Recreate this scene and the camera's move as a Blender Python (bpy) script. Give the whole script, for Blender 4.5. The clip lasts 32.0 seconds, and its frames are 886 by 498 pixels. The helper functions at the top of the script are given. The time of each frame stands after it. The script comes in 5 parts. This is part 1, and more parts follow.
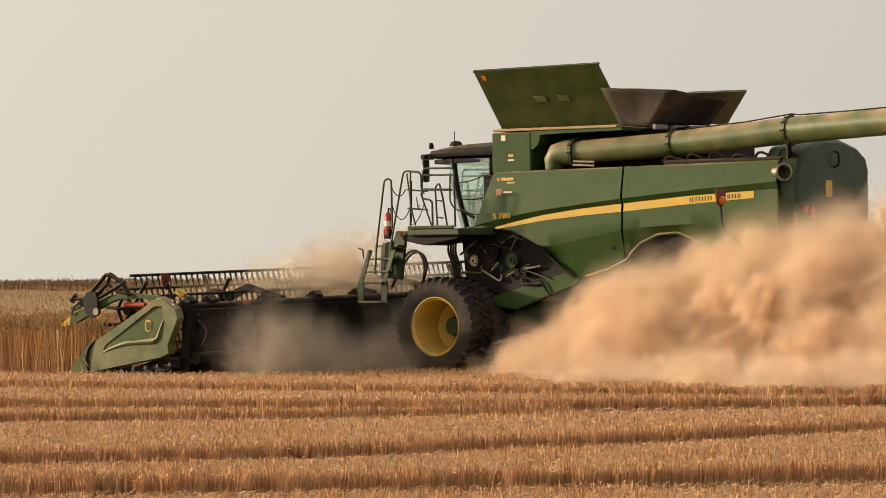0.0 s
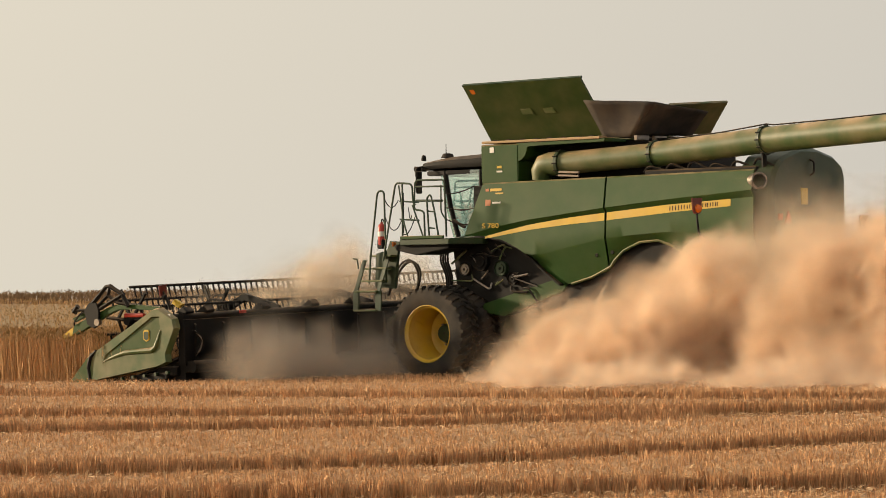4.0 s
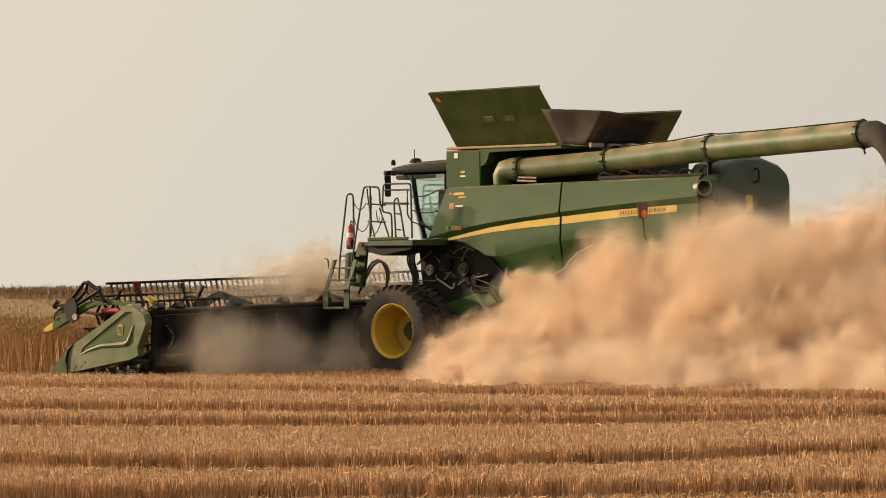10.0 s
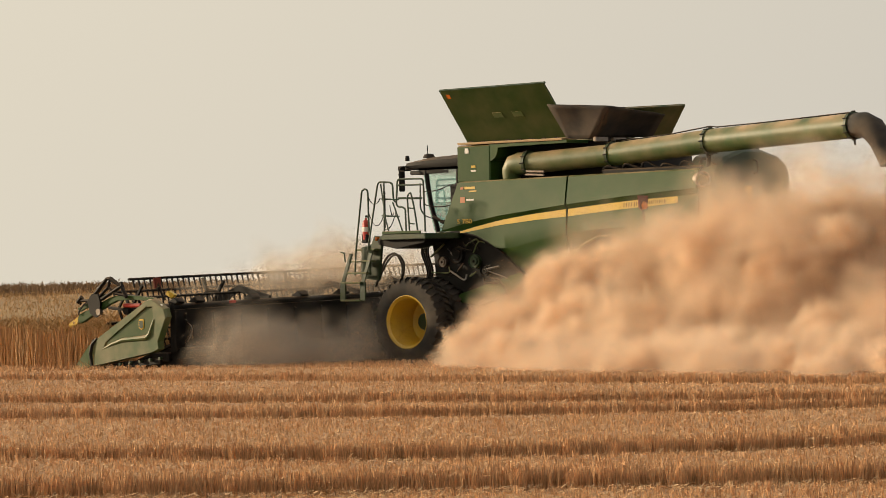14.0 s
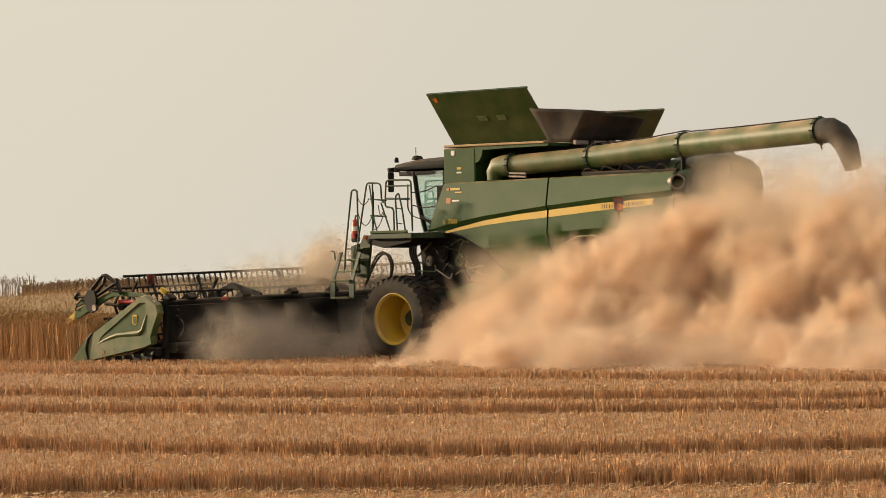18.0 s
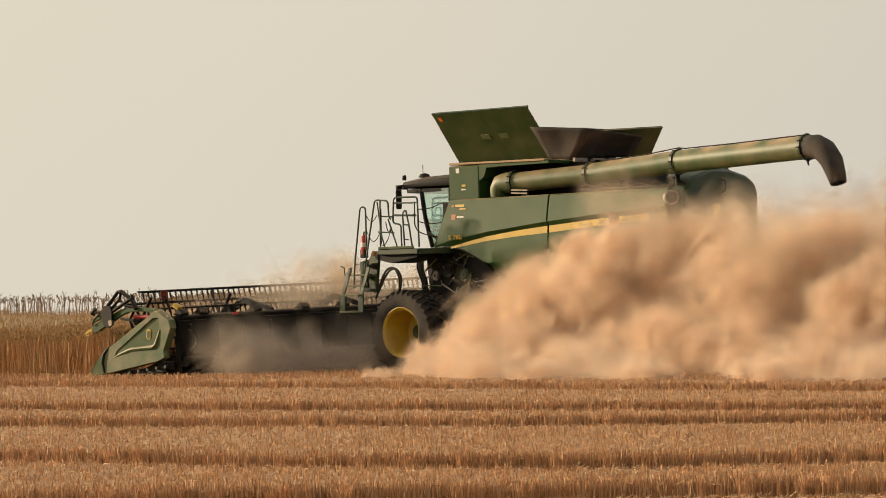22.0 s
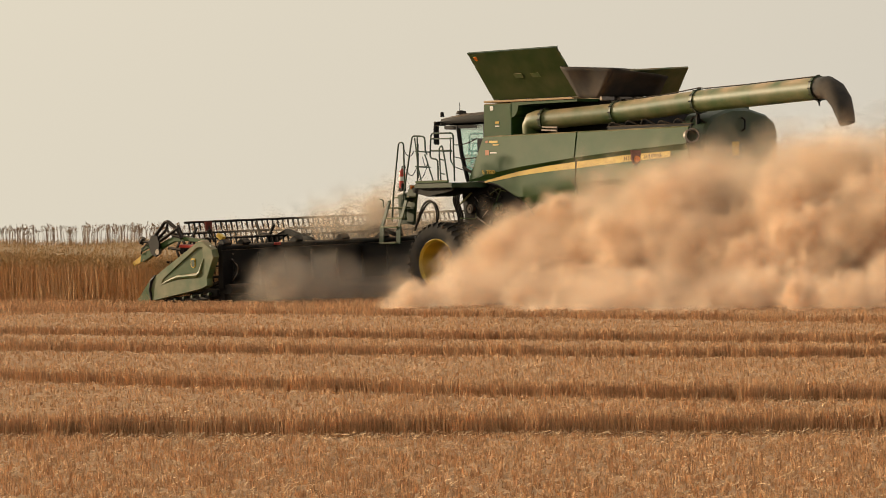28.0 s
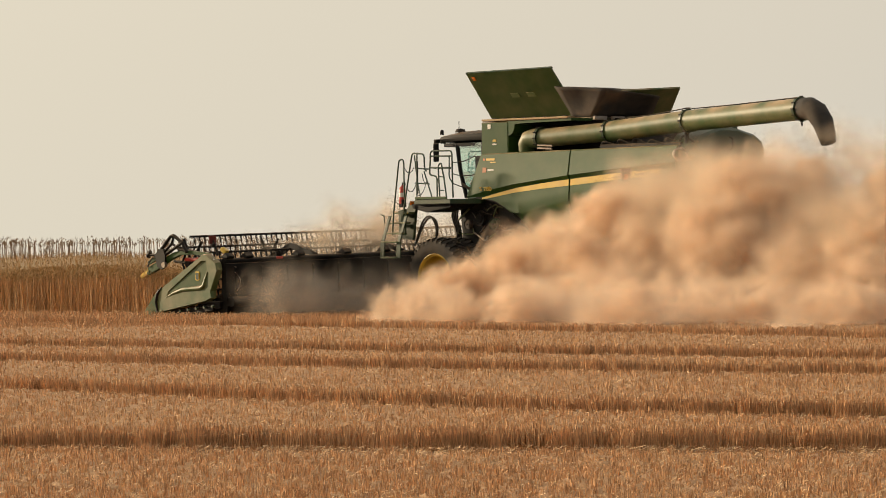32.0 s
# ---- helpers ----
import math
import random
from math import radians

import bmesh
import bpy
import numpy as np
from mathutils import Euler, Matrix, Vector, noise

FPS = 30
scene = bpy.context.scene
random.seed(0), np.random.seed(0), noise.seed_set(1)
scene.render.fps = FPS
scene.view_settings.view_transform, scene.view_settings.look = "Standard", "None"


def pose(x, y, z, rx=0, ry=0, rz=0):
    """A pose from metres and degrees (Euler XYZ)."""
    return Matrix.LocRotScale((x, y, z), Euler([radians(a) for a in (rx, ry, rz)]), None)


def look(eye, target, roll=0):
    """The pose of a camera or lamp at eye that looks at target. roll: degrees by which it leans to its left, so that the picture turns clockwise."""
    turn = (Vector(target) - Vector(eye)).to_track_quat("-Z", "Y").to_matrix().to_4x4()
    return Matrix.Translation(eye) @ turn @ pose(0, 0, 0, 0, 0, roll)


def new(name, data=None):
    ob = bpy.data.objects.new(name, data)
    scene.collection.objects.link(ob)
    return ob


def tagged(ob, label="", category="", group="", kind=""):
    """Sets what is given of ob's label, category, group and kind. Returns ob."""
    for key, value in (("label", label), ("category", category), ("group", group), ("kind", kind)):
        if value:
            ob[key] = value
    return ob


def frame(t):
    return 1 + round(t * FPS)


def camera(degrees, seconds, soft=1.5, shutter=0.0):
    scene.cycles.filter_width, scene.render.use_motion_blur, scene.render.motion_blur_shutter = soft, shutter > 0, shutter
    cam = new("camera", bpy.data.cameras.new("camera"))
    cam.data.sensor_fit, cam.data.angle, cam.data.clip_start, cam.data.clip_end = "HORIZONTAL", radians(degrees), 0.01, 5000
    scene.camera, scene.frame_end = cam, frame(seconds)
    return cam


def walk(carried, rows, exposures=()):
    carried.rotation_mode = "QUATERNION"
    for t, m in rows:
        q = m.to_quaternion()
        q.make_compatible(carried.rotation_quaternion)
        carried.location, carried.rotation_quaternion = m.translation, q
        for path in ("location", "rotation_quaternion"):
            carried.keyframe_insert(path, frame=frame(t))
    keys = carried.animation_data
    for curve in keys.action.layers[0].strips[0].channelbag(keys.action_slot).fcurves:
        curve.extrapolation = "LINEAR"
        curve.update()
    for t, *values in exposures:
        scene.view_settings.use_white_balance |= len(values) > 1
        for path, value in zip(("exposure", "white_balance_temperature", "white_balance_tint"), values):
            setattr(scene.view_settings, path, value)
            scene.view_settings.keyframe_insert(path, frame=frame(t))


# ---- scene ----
EYE = (0.0, 0.0, 1.800)
cam = camera(13.520, 32.0, soft=0.72, shutter=0.5)
# seconds, turn to the left, tilt up, lean (degrees)
PAN = [
    (0.0, 0.049, 0.498, -0.472),
    (0.5, 0.288, 0.472, -0.457),
    (1.0, 0.457, 0.472, -0.481),
    (1.5, 0.606, 0.501, -0.517),
    (2.0, 0.762, 0.538, -0.562),
    (2.5, 0.978, 0.588, -0.660),
    (3.0, 1.305, 0.621, -0.788),
    (3.5, 1.720, 0.625, -0.927),
    (5.5, 2.720, 0.635, -1.034),
    (6.0, 2.893, 0.673, -1.059),
    (6.5, 3.186, 0.712, -1.048),
    (7.0, 3.600, 0.735, -0.990),
    (7.5, 4.021, 0.728, -0.883),
    (8.0, 4.333, 0.699, -0.747),
    (8.5, 4.495, 0.665, -0.600),
    (9.0, 4.534, 0.644, -0.514),
    (9.5, 4.515, 0.621, -0.470),
    (10.0, 4.515, 0.610, -0.437),
    (10.5, 4.539, 0.608, -0.442),
    (11.0, 4.603, 0.603, -0.522),
    (11.5, 4.721, 0.594, -0.696),
    (12.0, 4.962, 0.564, -0.901),
    (12.5, 5.334, 0.527, -1.067),
    (13.0, 5.804, 0.494, -1.168),
    (13.5, 6.251, 0.484, -1.185),
    (14.0, 6.628, 0.486, -1.124),
    (14.5, 6.881, 0.496, -0.977),
    (16.5, 7.679, 0.454, -0.781),
    (17.0, 7.885, 0.451, -0.702),
    (17.5, 8.078, 0.449, -0.764),
    (18.0, 8.272, 0.458, -0.838),
    (18.5, 8.536, 0.476, -0.912),
    (19.0, 8.845, 0.501, -1.022),
    (19.5, 9.214, 0.529, -1.111),
    (20.0, 9.547, 0.571, -1.149),
    (20.5, 9.784, 0.615, -1.141),
    (21.0, 9.923, 0.657, -1.113),
    (21.5, 10.003, 0.686, -1.131),
    (22.0, 10.111, 0.677, -1.154),
    (22.5, 10.332, 0.626, -1.145),
    (23.0, 10.622, 0.549, -1.104),
    (23.5, 10.961, 0.418, -1.018),
    (24.0, 11.250, 0.220, -0.924),
    (24.5, 11.488, -0.032, -0.810),
    (25.0, 11.696, -0.273, -0.701),
    (25.5, 11.881, -0.426, -0.682),
    (27.5, 12.659, -0.357, -0.736),
    (28.0, 13.001, -0.350, -0.723),
    (28.5, 13.382, -0.348, -0.641),
    (29.0, 13.686, -0.354, -0.560),
    (29.5, 13.936, -0.372, -0.473),
    (30.0, 14.120, -0.374, -0.415),
    (30.5, 14.248, -0.340, -0.378),
    (31.0, 14.344, -0.279, -0.329),
    (31.5, 14.412, -0.192, -0.339),
    (32.0, 14.464, -0.119, -0.453),
]


def aim(turn, tilt, lean):
    a, b = radians(turn), radians(tilt)
    way = Vector((-math.sin(a) * math.cos(b), math.cos(a) * math.cos(b), math.sin(b)))
    return look(EYE, Vector(EYE) + way * 50, lean)


walk(cam, [(t, aim(a, b, c)) for t, a, b, c in PAN], exposures=[(0, 0.05), (10, 0.0), (20, -0.05), (32, -0.06)])
# seconds, place and heading of the combine's front axle on the ground
DRIVE = [
    (0, 1.061, 73.852, 53.194),
    (1, 0.347, 74.385, 53.356),
    (2, -0.353, 74.904, 53.513),
    (3, -1.060, 75.425, 53.672),
    (4, -1.763, 75.941, 53.830),
    (5, -2.458, 76.447, 53.985),
    (6, -3.146, 76.946, 54.139),
    (7, -3.848, 77.452, 54.295),
    (8, -4.541, 77.949, 54.449),
    (9, -5.230, 78.440, 54.602),
    (10, -5.926, 78.933, 54.756),
    (11, -6.628, 79.428, 54.912),
    (12, -7.347, 79.931, 55.070),
    (13, -8.068, 80.433, 55.229),
    (14, -8.794, 80.935, 55.389),
    (15, -9.534, 81.445, 55.551),
    (16, -10.261, 81.942, 55.710),
    (17, -10.986, 82.435, 55.869),
    (18, -11.720, 82.931, 56.029),
    (19, -12.461, 83.429, 56.190),
    (20, -13.185, 83.912, 56.347),
    (21, -13.902, 84.388, 56.503),
    (22, -14.641, 84.875, 56.663),
    (23, -15.351, 85.342, 56.817),
    (24, -16.022, 85.779, 56.961),
    (25, -16.712, 86.226, 57.110),
    (26, -17.417, 86.681, 57.261),
    (27, -18.119, 87.131, 57.412),
    (28, -18.822, 87.579, 57.563),
    (29, -19.518, 88.020, 57.712),
    (30, -20.227, 88.467, 57.863),
    (31, -20.939, 88.913, 58.015),
    (32, -21.669, 89.368, 58.170),
]

# ---- world and sun ----
SUN_TURN, SUN_RISE = 76.0, 13.0   # degrees to the left of +y, above the horizon
world = bpy.data.worlds.new("sky")
scene.world = world
world.use_nodes = True
wn, wl = world.node_tree.nodes, world.node_tree.links
wn.clear()
w_out = wn.new("ShaderNodeOutputWorld")
w_sky = wn.new("ShaderNodeTexSky")
w_sky.sky_type, w_sky.sun_disc = "NISHITA", False
w_sky.sun_elevation, w_sky.sun_rotation = radians(SUN_RISE), radians(-SUN_TURN)
w_sky.air_density, w_sky.dust_density, w_sky.ozone_density = 1.0, 8.0, 1.0
w_bg = wn.new("ShaderNodeBackground")
w_bg.inputs["Strength"].default_value = 0.1
wl.new(w_sky.outputs[0], w_bg.inputs["Color"])
# smoke haze that veils the sky, brighter towards the sun
w_co = wn.new("ShaderNodeTexCoord")
w_dot = wn.new("ShaderNodeVectorMath")
w_dot.operation = "DOT_PRODUCT"
a_s, e_s = radians(SUN_TURN), radians(SUN_RISE)
SUN_WAY = Vector((-math.sin(a_s) * math.cos(e_s), math.cos(a_s) * math.cos(e_s), math.sin(e_s)))
w_dot.inputs[1].default_value = SUN_WAY
wl.new(w_co.outputs["Generated"], w_dot.inputs[0])
w_ramp = wn.new("ShaderNodeValToRGB")
w_ramp.color_ramp.elements[0].position, w_ramp.color_ramp.elements[0].color = 0.0, (0.60, 0.57, 0.52, 1)
w_ramp.color_ramp.elements[1].position, w_ramp.color_ramp.elements[1].color = 1.0, (1.0, 0.90, 0.68, 1)
e = w_ramp.color_ramp.elements.new(0.40)
e.color = (0.80, 0.73, 0.60, 1)
wl.new(w_dot.outputs["Value"], w_ramp.inputs[0])
w_haze = wn.new("ShaderNodeBackground")
w_haze.inputs["Strength"].default_value = 1.06
wl.new(w_ramp.outputs[0], w_haze.inputs["Color"])
w_mix = wn.new("ShaderNodeMixShader")
w_mix.inputs[0].default_value = 0.85
wl.new(w_bg.outputs[0], w_mix.inputs[1])
wl.new(w_haze.outputs[0], w_mix.inputs[2])
wl.new(w_mix.outputs[0], w_out.inputs["Surface"])

sun = new("sun", bpy.data.lights.new("sun", "SUN"))
sun.data.energy, sun.data.angle, sun.data.color = 5.0, radians(3.0), (1.0, 0.78, 0.52)
sun.matrix_world = look(SUN_WAY * 60, (0, 0, 0))
scene.view_settings.exposure = 0.0

# ---- materials ----
def material(name, base, rough=0.6, metal=0.0, second=None, scale=4.0, amount=0.5, dust=0.0, bump=0.0, bump_scale=40.0,
             coat=0.0, detail=6.0, spread=0.0, stretch=(1, 1, 1), grain=0.0, sun_dust=0.0, spec=0.5):
    """A procedural surface: base and second colour mixed by noise, a film of field dust, fine relief, and a spread by object or island."""
    m = bpy.data.materials.new(name)
    m.use_nodes = True
    n, l = m.node_tree.nodes, m.node_tree.links
    b = n["Principled BSDF"]
    b.inputs["Roughness"].default_value, b.inputs["Metallic"].default_value = rough, metal
    b.inputs["Coat Weight"].default_value = coat
    b.inputs["Specular IOR Level"].default_value = spec
    b.inputs["Coat Roughness"].default_value = 0.25
    co = n.new("ShaderNodeTexCoord")
    mp = n.new("ShaderNodeMapping")
    mp.inputs["Scale"].default_value = stretch
    l.new(co.outputs["Object"], mp.inputs["Vector"])

    def mix(x, y, f, how="MIX"):
        k = n.new("ShaderNodeMix")
        k.data_type, k.blend_type = "RGBA", how
        for value, s in ((f, 0), (x, 6), (y, 7)):
            if hasattr(value, "links"):
                l.new(value, k.inputs[s])
            else:
                k.inputs[s].default_value = value if s == 0 else (*value, 1)
        return k.outputs[2]

    def noise_of(sc, lo, hi, det=detail):
        t = n.new("ShaderNodeTexNoise")
        t.inputs["Scale"].default_value, t.inputs["Detail"].default_value = sc, det
        l.new(mp.outputs[0], t.inputs["Vector"])
        r = n.new("ShaderNodeMapRange")
        r.inputs[1].default_value, r.inputs[2].default_value = lo, hi
        l.new(t.outputs["Fac"], r.inputs[0])
        return r.outputs[0], t

    col = base
    if second:
        fac, _ = noise_of(scale, 0.5 - amount / 2, 0.5 + amount / 2)
        col = mix(base, second, fac)
    if dust > 0:
        fac, _ = noise_of(2.3, 0.35, 0.75)
        mul = n.new("ShaderNodeMath")
        mul.operation = "MULTIPLY"
        mul.inputs[1].default_value = dust
        l.new(fac, mul.inputs[0])
        col = mix(col, (0.42, 0.29, 0.17), mul.outputs[0])
    if sun_dust > 0:
        # dust on what faces up, with the sunlit tan of those tops painted in
        up = n.new("ShaderNodeNewGeometry")
        sp = n.new("ShaderNodeSeparateXYZ")
        l.new(up.outputs["Normal"], sp.inputs[0])
        r = n.new("ShaderNodeMapRange")
        r.inputs[1].default_value, r.inputs[2].default_value, r.inputs[4].default_value = 0.25, 0.95, sun_dust
        l.new(sp.outputs["Z"], r.inputs[0])
        fac, _ = noise_of(1.7, 0.3, 0.62)
        mul = n.new("ShaderNodeMath")
        mul.operation = "MULTIPLY"
        l.new(r.outputs[0], mul.inputs[0])
        l.new(fac, mul.inputs[1])
        col = mix(col, (0.50, 0.33, 0.19), mul.outputs[0])
    if grain > 0:
        fac, _ = noise_of(scale * 17, 0.3, 0.7, 3)
        mul = n.new("ShaderNodeMath")
        mul.operation = "MULTIPLY"
        mul.inputs[1].default_value = grain
        l.new(fac, mul.inputs[0])
        col = mix(col, (0.02, 0.015, 0.01), mul.outputs[0])
    if spread > 0:
        g = n.new("ShaderNodeNewGeometry")
        v = n.new("ShaderNodeMapRange")
        v.inputs[3].default_value, v.inputs[4].default_value = 1 - spread, 1 + spread
        l.new(g.outputs["Random Per Island"], v.inputs[0])
        h = n.new("ShaderNodeHueSaturation")
        l.new(v.outputs[0], h.inputs["Value"])
        if hasattr(col, "links"):
            l.new(col, h.inputs["Color"])
        else:
            h.inputs["Color"].default_value = (*col, 1)
        col = h.outputs[0]
    if hasattr(col, "links"):
        l.new(col, b.inputs["Base Color"])
    else:
        b.inputs["Base Color"].default_value = (*col, 1)
    if bump > 0:
        _, t = noise_of(bump_scale, 0, 1)
        bp = n.new("ShaderNodeBump")
        bp.inputs["Strength"].default_value, bp.inputs["Distance"].default_value = bump, 0.01
        l.new(t.outputs["Fac"], bp.inputs["Height"])
        l.new(bp.outputs[0], b.inputs["Normal"])
    return m


GREEN = material("green_paint", (0.015, 0.054, 0.006), 0.45, 0, (0.022, 0.064, 0.009), 3, 0.6, dust=0.05, coat=0.04, bump=0.05, sun_dust=0.7, spec=0.28)
GREEN_DK = material("dark_green_paint", (0.008, 0.032, 0.007), 0.5, 0, (0.012, 0.036, 0.010), 3, 0.6, dust=0.07, coat=0.1)
COVER = material("scuffed_cover_paint", (0.022, 0.050, 0.007), 0.42, 0, (0.036, 0.058, 0.011), 1.6, 0.5, dust=0.11, bump=0.05, spec=0.35)
GREEN_DUSTY_LIT = material("dusty_sunlit_green_paint", (0.036, 0.078, 0.014), 0.5, 0, (0.055, 0.092, 0.024), 2.5, 0.6, dust=0.30, bump=0.05, sun_dust=0.95)
YELLOW = material("yellow_paint", (0.62, 0.41, 0.025), 0.4, 0, (0.52, 0.33, 0.02), 3, 0.6, dust=0.25, coat=0.2)
BLACK = material("black_paint", (0.004, 0.004, 0.004), 0.6, 0, (0.009, 0.008, 0.007), 5, 0.6, dust=0.012, sun_dust=0.3, spec=0.2)
# tan that carries the sunlight on the tank ledge's side in its colour
TAN = material("sunlit_dusty_metal", (0.48, 0.33, 0.19), 0.8, 0, (0.36, 0.25, 0.13), 5, 0.6, bump=0.2)
RUBBER = material("tyre_rubber", (0.012, 0.0115, 0.011), 0.85, 0, (0.026, 0.022, 0.018), 6, 0.6, dust=0.14, bump=0.3, bump_scale=60)
STEEL = material("worn_steel", (0.30, 0.28, 0.26), 0.4, 0.9, (0.16, 0.12, 0.09), 8, 0.6, dust=0.2)
RED = material("red_plastic", (0.45, 0.03, 0.02), 0.4, 0, (0.38, 0.03, 0.02), 5, 0.5, dust=0.1)
DARK_RED = material("dark_red_reflector", (0.10, 0.016, 0.012), 0.35, 0, (0.14, 0.02, 0.015), 6, 0.5, dust=0.1)
WHITE = material("white_paint", (0.75, 0.74, 0.70), 0.5, 0, (0.65, 0.62, 0.56), 6, 0.5, dust=0.1)
ORANGE = material("orange_lens", (0.7, 0.18, 0.02), 0.25, 0, (0.6, 0.13, 0.01), 8, 0.4)
DECAL = material("faded_orange_print", (0.42, 0.11, 0.02), 0.5, 0, (0.34, 0.12, 0.03), 9, 0.6, dust=0.2)
CANVAS = material("black_canvas", (0.022, 0.019, 0.018), 0.9, 0, (0.035, 0.03, 0.026), 3, 0.6, dust=0.15, bump=0.2, bump_scale=15)
SOIL = material("straw_littered_soil", (0.26, 0.135, 0.06), 0.95, 0, (0.40, 0.22, 0.10), 1.1, 0.5, bump=0.6, bump_scale=30, grain=0.35)
STRAW = material("stubble_straw", (0.50, 0.265, 0.12), 0.8, 0, (0.58, 0.34, 0.165), 0.7, 0.6, spread=0.45)
WHEAT_STEM = material("ripe_wheat_straw", (0.50, 0.28, 0.12), 0.8, 0, (0.58, 0.36, 0.17), 0.7, 0.6, spread=0.35)
WHEAT_EAR = material("ripe_wheat_ears", (0.50, 0.33, 0.15), 0.8, 0, (0.40, 0.25, 0.10), 0.6, 0.6, spread=0.45)


# ---- mesh helpers ----
def ob_of(name, bm, mat, parent=None, label=""):
    me = bpy.data.meshes.new(name)
    bmesh.ops.recalc_face_normals(bm, faces=bm.faces)
    bm.to_mesh(me)
    bm.free()
    me.materials.append(mat)
    ob = new(name, me)
    if parent:
        ob.parent = parent
    if label:
        ob["label"] = label
    return ob


def part(name, bm, mat, parent, label=""):
    return ob_of(name, bm, mat, parent, label)


def thing(name, label, category, m=None, group=""):
    ob = new(name)
    ob.empty_display_size = 0.3
    tagged(ob, label, category, group)
    if m is not None:
        ob.matrix_world = m
    return ob


def smooth(ob, angle=40):
    lim = math.cos(radians(angle))
    me = ob.data
    me.polygons.foreach_set("use_smooth", [True] * len(me.polygons))
    bm = bmesh.new()
    bm.from_mesh(me)
    for e in bm.edges:
        if len(e.link_faces) == 2 and e.link_faces[0].normal.dot(e.link_faces[1].normal) < lim:
            e.smooth = False
    bm.to_mesh(me)
    bm.free()
    return ob


def box(sx, sy, sz, x=0, y=0, z=0, bev=0.0, bm=None, m=None):
    """A box with its middle at x, y, z and softened edges."""
    bm = bm or bmesh.new()
    t = Matrix.Translation((x, y, z)) @ (m or Matrix()) @ Matrix.Diagonal((sx, sy, sz, 1))
    vs = bmesh.ops.create_cube(bm, size=1, matrix=t)["verts"]
    if bev:
        es = list({e for v in vs for e in v.link_edges})
        bmesh.ops.bevel(bm, geom=es, offset=bev, segments=1, affect="EDGES")
    return bm


def prism(points, lo, hi, axis="y", bev=0.0, bm=None):
    """An outline drawn out along an axis. y: points are (x, z); x: (y, z); z: (x, y)."""
    bm = bm or bmesh.new()
    put = {"y": lambda p, d: (p[0], d, p[1]), "x": lambda p, d: (d, p[0], p[1]), "z": lambda p, d: (p[0], p[1], d)}[axis]
    a = [bm.verts.new(put(p, lo)) for p in points]
    b = [bm.verts.new(put(p, hi)) for p in points]
    n = len(points)
    fs = [bm.faces.new(a), bm.faces.new(b[::-1])]
    for i in range(n):
        fs.append(bm.faces.new((a[i], b[i], b[(i + 1) % n], a[(i + 1) % n])))
    if bev:
        bmesh.ops.recalc_face_normals(bm, faces=fs)
        bmesh.ops.bevel(bm, geom=list({e for f in fs for e in f.edges}), offset=bev, segments=2, affect="EDGES")
    return bm


def tube(points, r, n=8, bm=None, caps=True, closed=False):
    """A round bar along points; r may be one radius or one for each point."""
    bm = bm or bmesh.new()
    ps = [Vector(p) for p in points]
    rs = r if isinstance(r, (list, tuple)) else [r] * len(ps)
    rings, up = [], None
    for i, p in enumerate(ps):
        if closed:
            d = ps[(i + 1) % len(ps)] - ps[i - 1]
        else:
            d = ps[min(i + 1, len(ps) - 1)] - ps[max(i - 1, 0)]
        d.normalize()
        if up is None:
            up = Vector((0, 0, 1)) if abs(d.z) < 0.9 else Vector((1, 0, 0))
        side = d.cross(up).normalized()
        up = side.cross(d).normalized()
        rings.append([bm.verts.new(p + (side * math.cos(k) + up * math.sin(k)) * rs[i])
                      for k in (2 * math.pi * j / n for j in range(n))])
    m = len(ps)
    for i in range(m if closed else m - 1):
        a, b = rings[i], rings[(i + 1) % m]
        for j in range(n):
            bm.faces.new((a[j], a[(j + 1) % n], b[(j + 1) % n], b[j]))
    if caps and not closed:
        bm.faces.new(rings[0][::-1])
        bm.faces.new(rings[-1])
    return bm


def bent(points, bend=0.06, k=4):
    """Points with rounded corners."""
    ps = [Vector(p) for p in points]
    out = [ps[0]]
    for i in range(1, len(ps) - 1):
        a, b = ps[i - 1] - ps[i], ps[i + 1] - ps[i]
        u, v = ps[i] + a.normalized() * min(bend, a.length * 0.45), ps[i] + b.normalized() * min(bend, b.length * 0.45)
        for j in range(k + 1):
            t = j / k
            out.append(u * (1 - t) ** 2 + ps[i] * 2 * t * (1 - t) + v * t * t)
    return out + [ps[-1]]


def lathe(profile, n=48, bm=None, axis="y"):
    """A profile of (radius, along) turned round an axis."""
    bm = bm or bmesh.new()
    rings = []
    for r, d in profile:
        ring = []
        for j in range(n):
            a = 2 * math.pi * j / n
            c, s = r * math.cos(a), r * math.sin(a)
            ring.append(bm.verts.new({"y": (c, d, s), "x": (d, c, s), "z": (c, s, d)}[axis]))
        rings.append(ring)
    for a, b in zip(rings, rings[1:]):
        for j in range(n):
            bm.faces.new((a[j], a[(j + 1) % n], b[(j + 1) % n], b[j]))
    return bm


def mesh_from(name, verts, faces, mat):
    """One mesh from arrays of vertices (n, 3) and triangles or quads (m, k)."""
    me = bpy.data.meshes.new(name)
    verts, faces = np.asarray(verts, np.float32), np.asarray(faces, np.int32)
    me.vertices.add(len(verts))
    me.vertices.foreach_set("co", verts.ravel())
    me.loops.add(faces.size)
    me.loops.foreach_set("vertex_index", faces.ravel())
    me.polygons.add(len(faces))
    me.polygons.foreach_set("loop_start", np.arange(0, faces.size, faces.shape[1], dtype=np.int32))
    me.update(calc_edges=True)
    me.materials.append(mat)
    return me

# ---- the combine harvester: x ahead, y to its left, z up, front axle over the origin ----
combine = thing("combine_harvester", "large dusty green combine harvester with open grain tank covers", "combine")


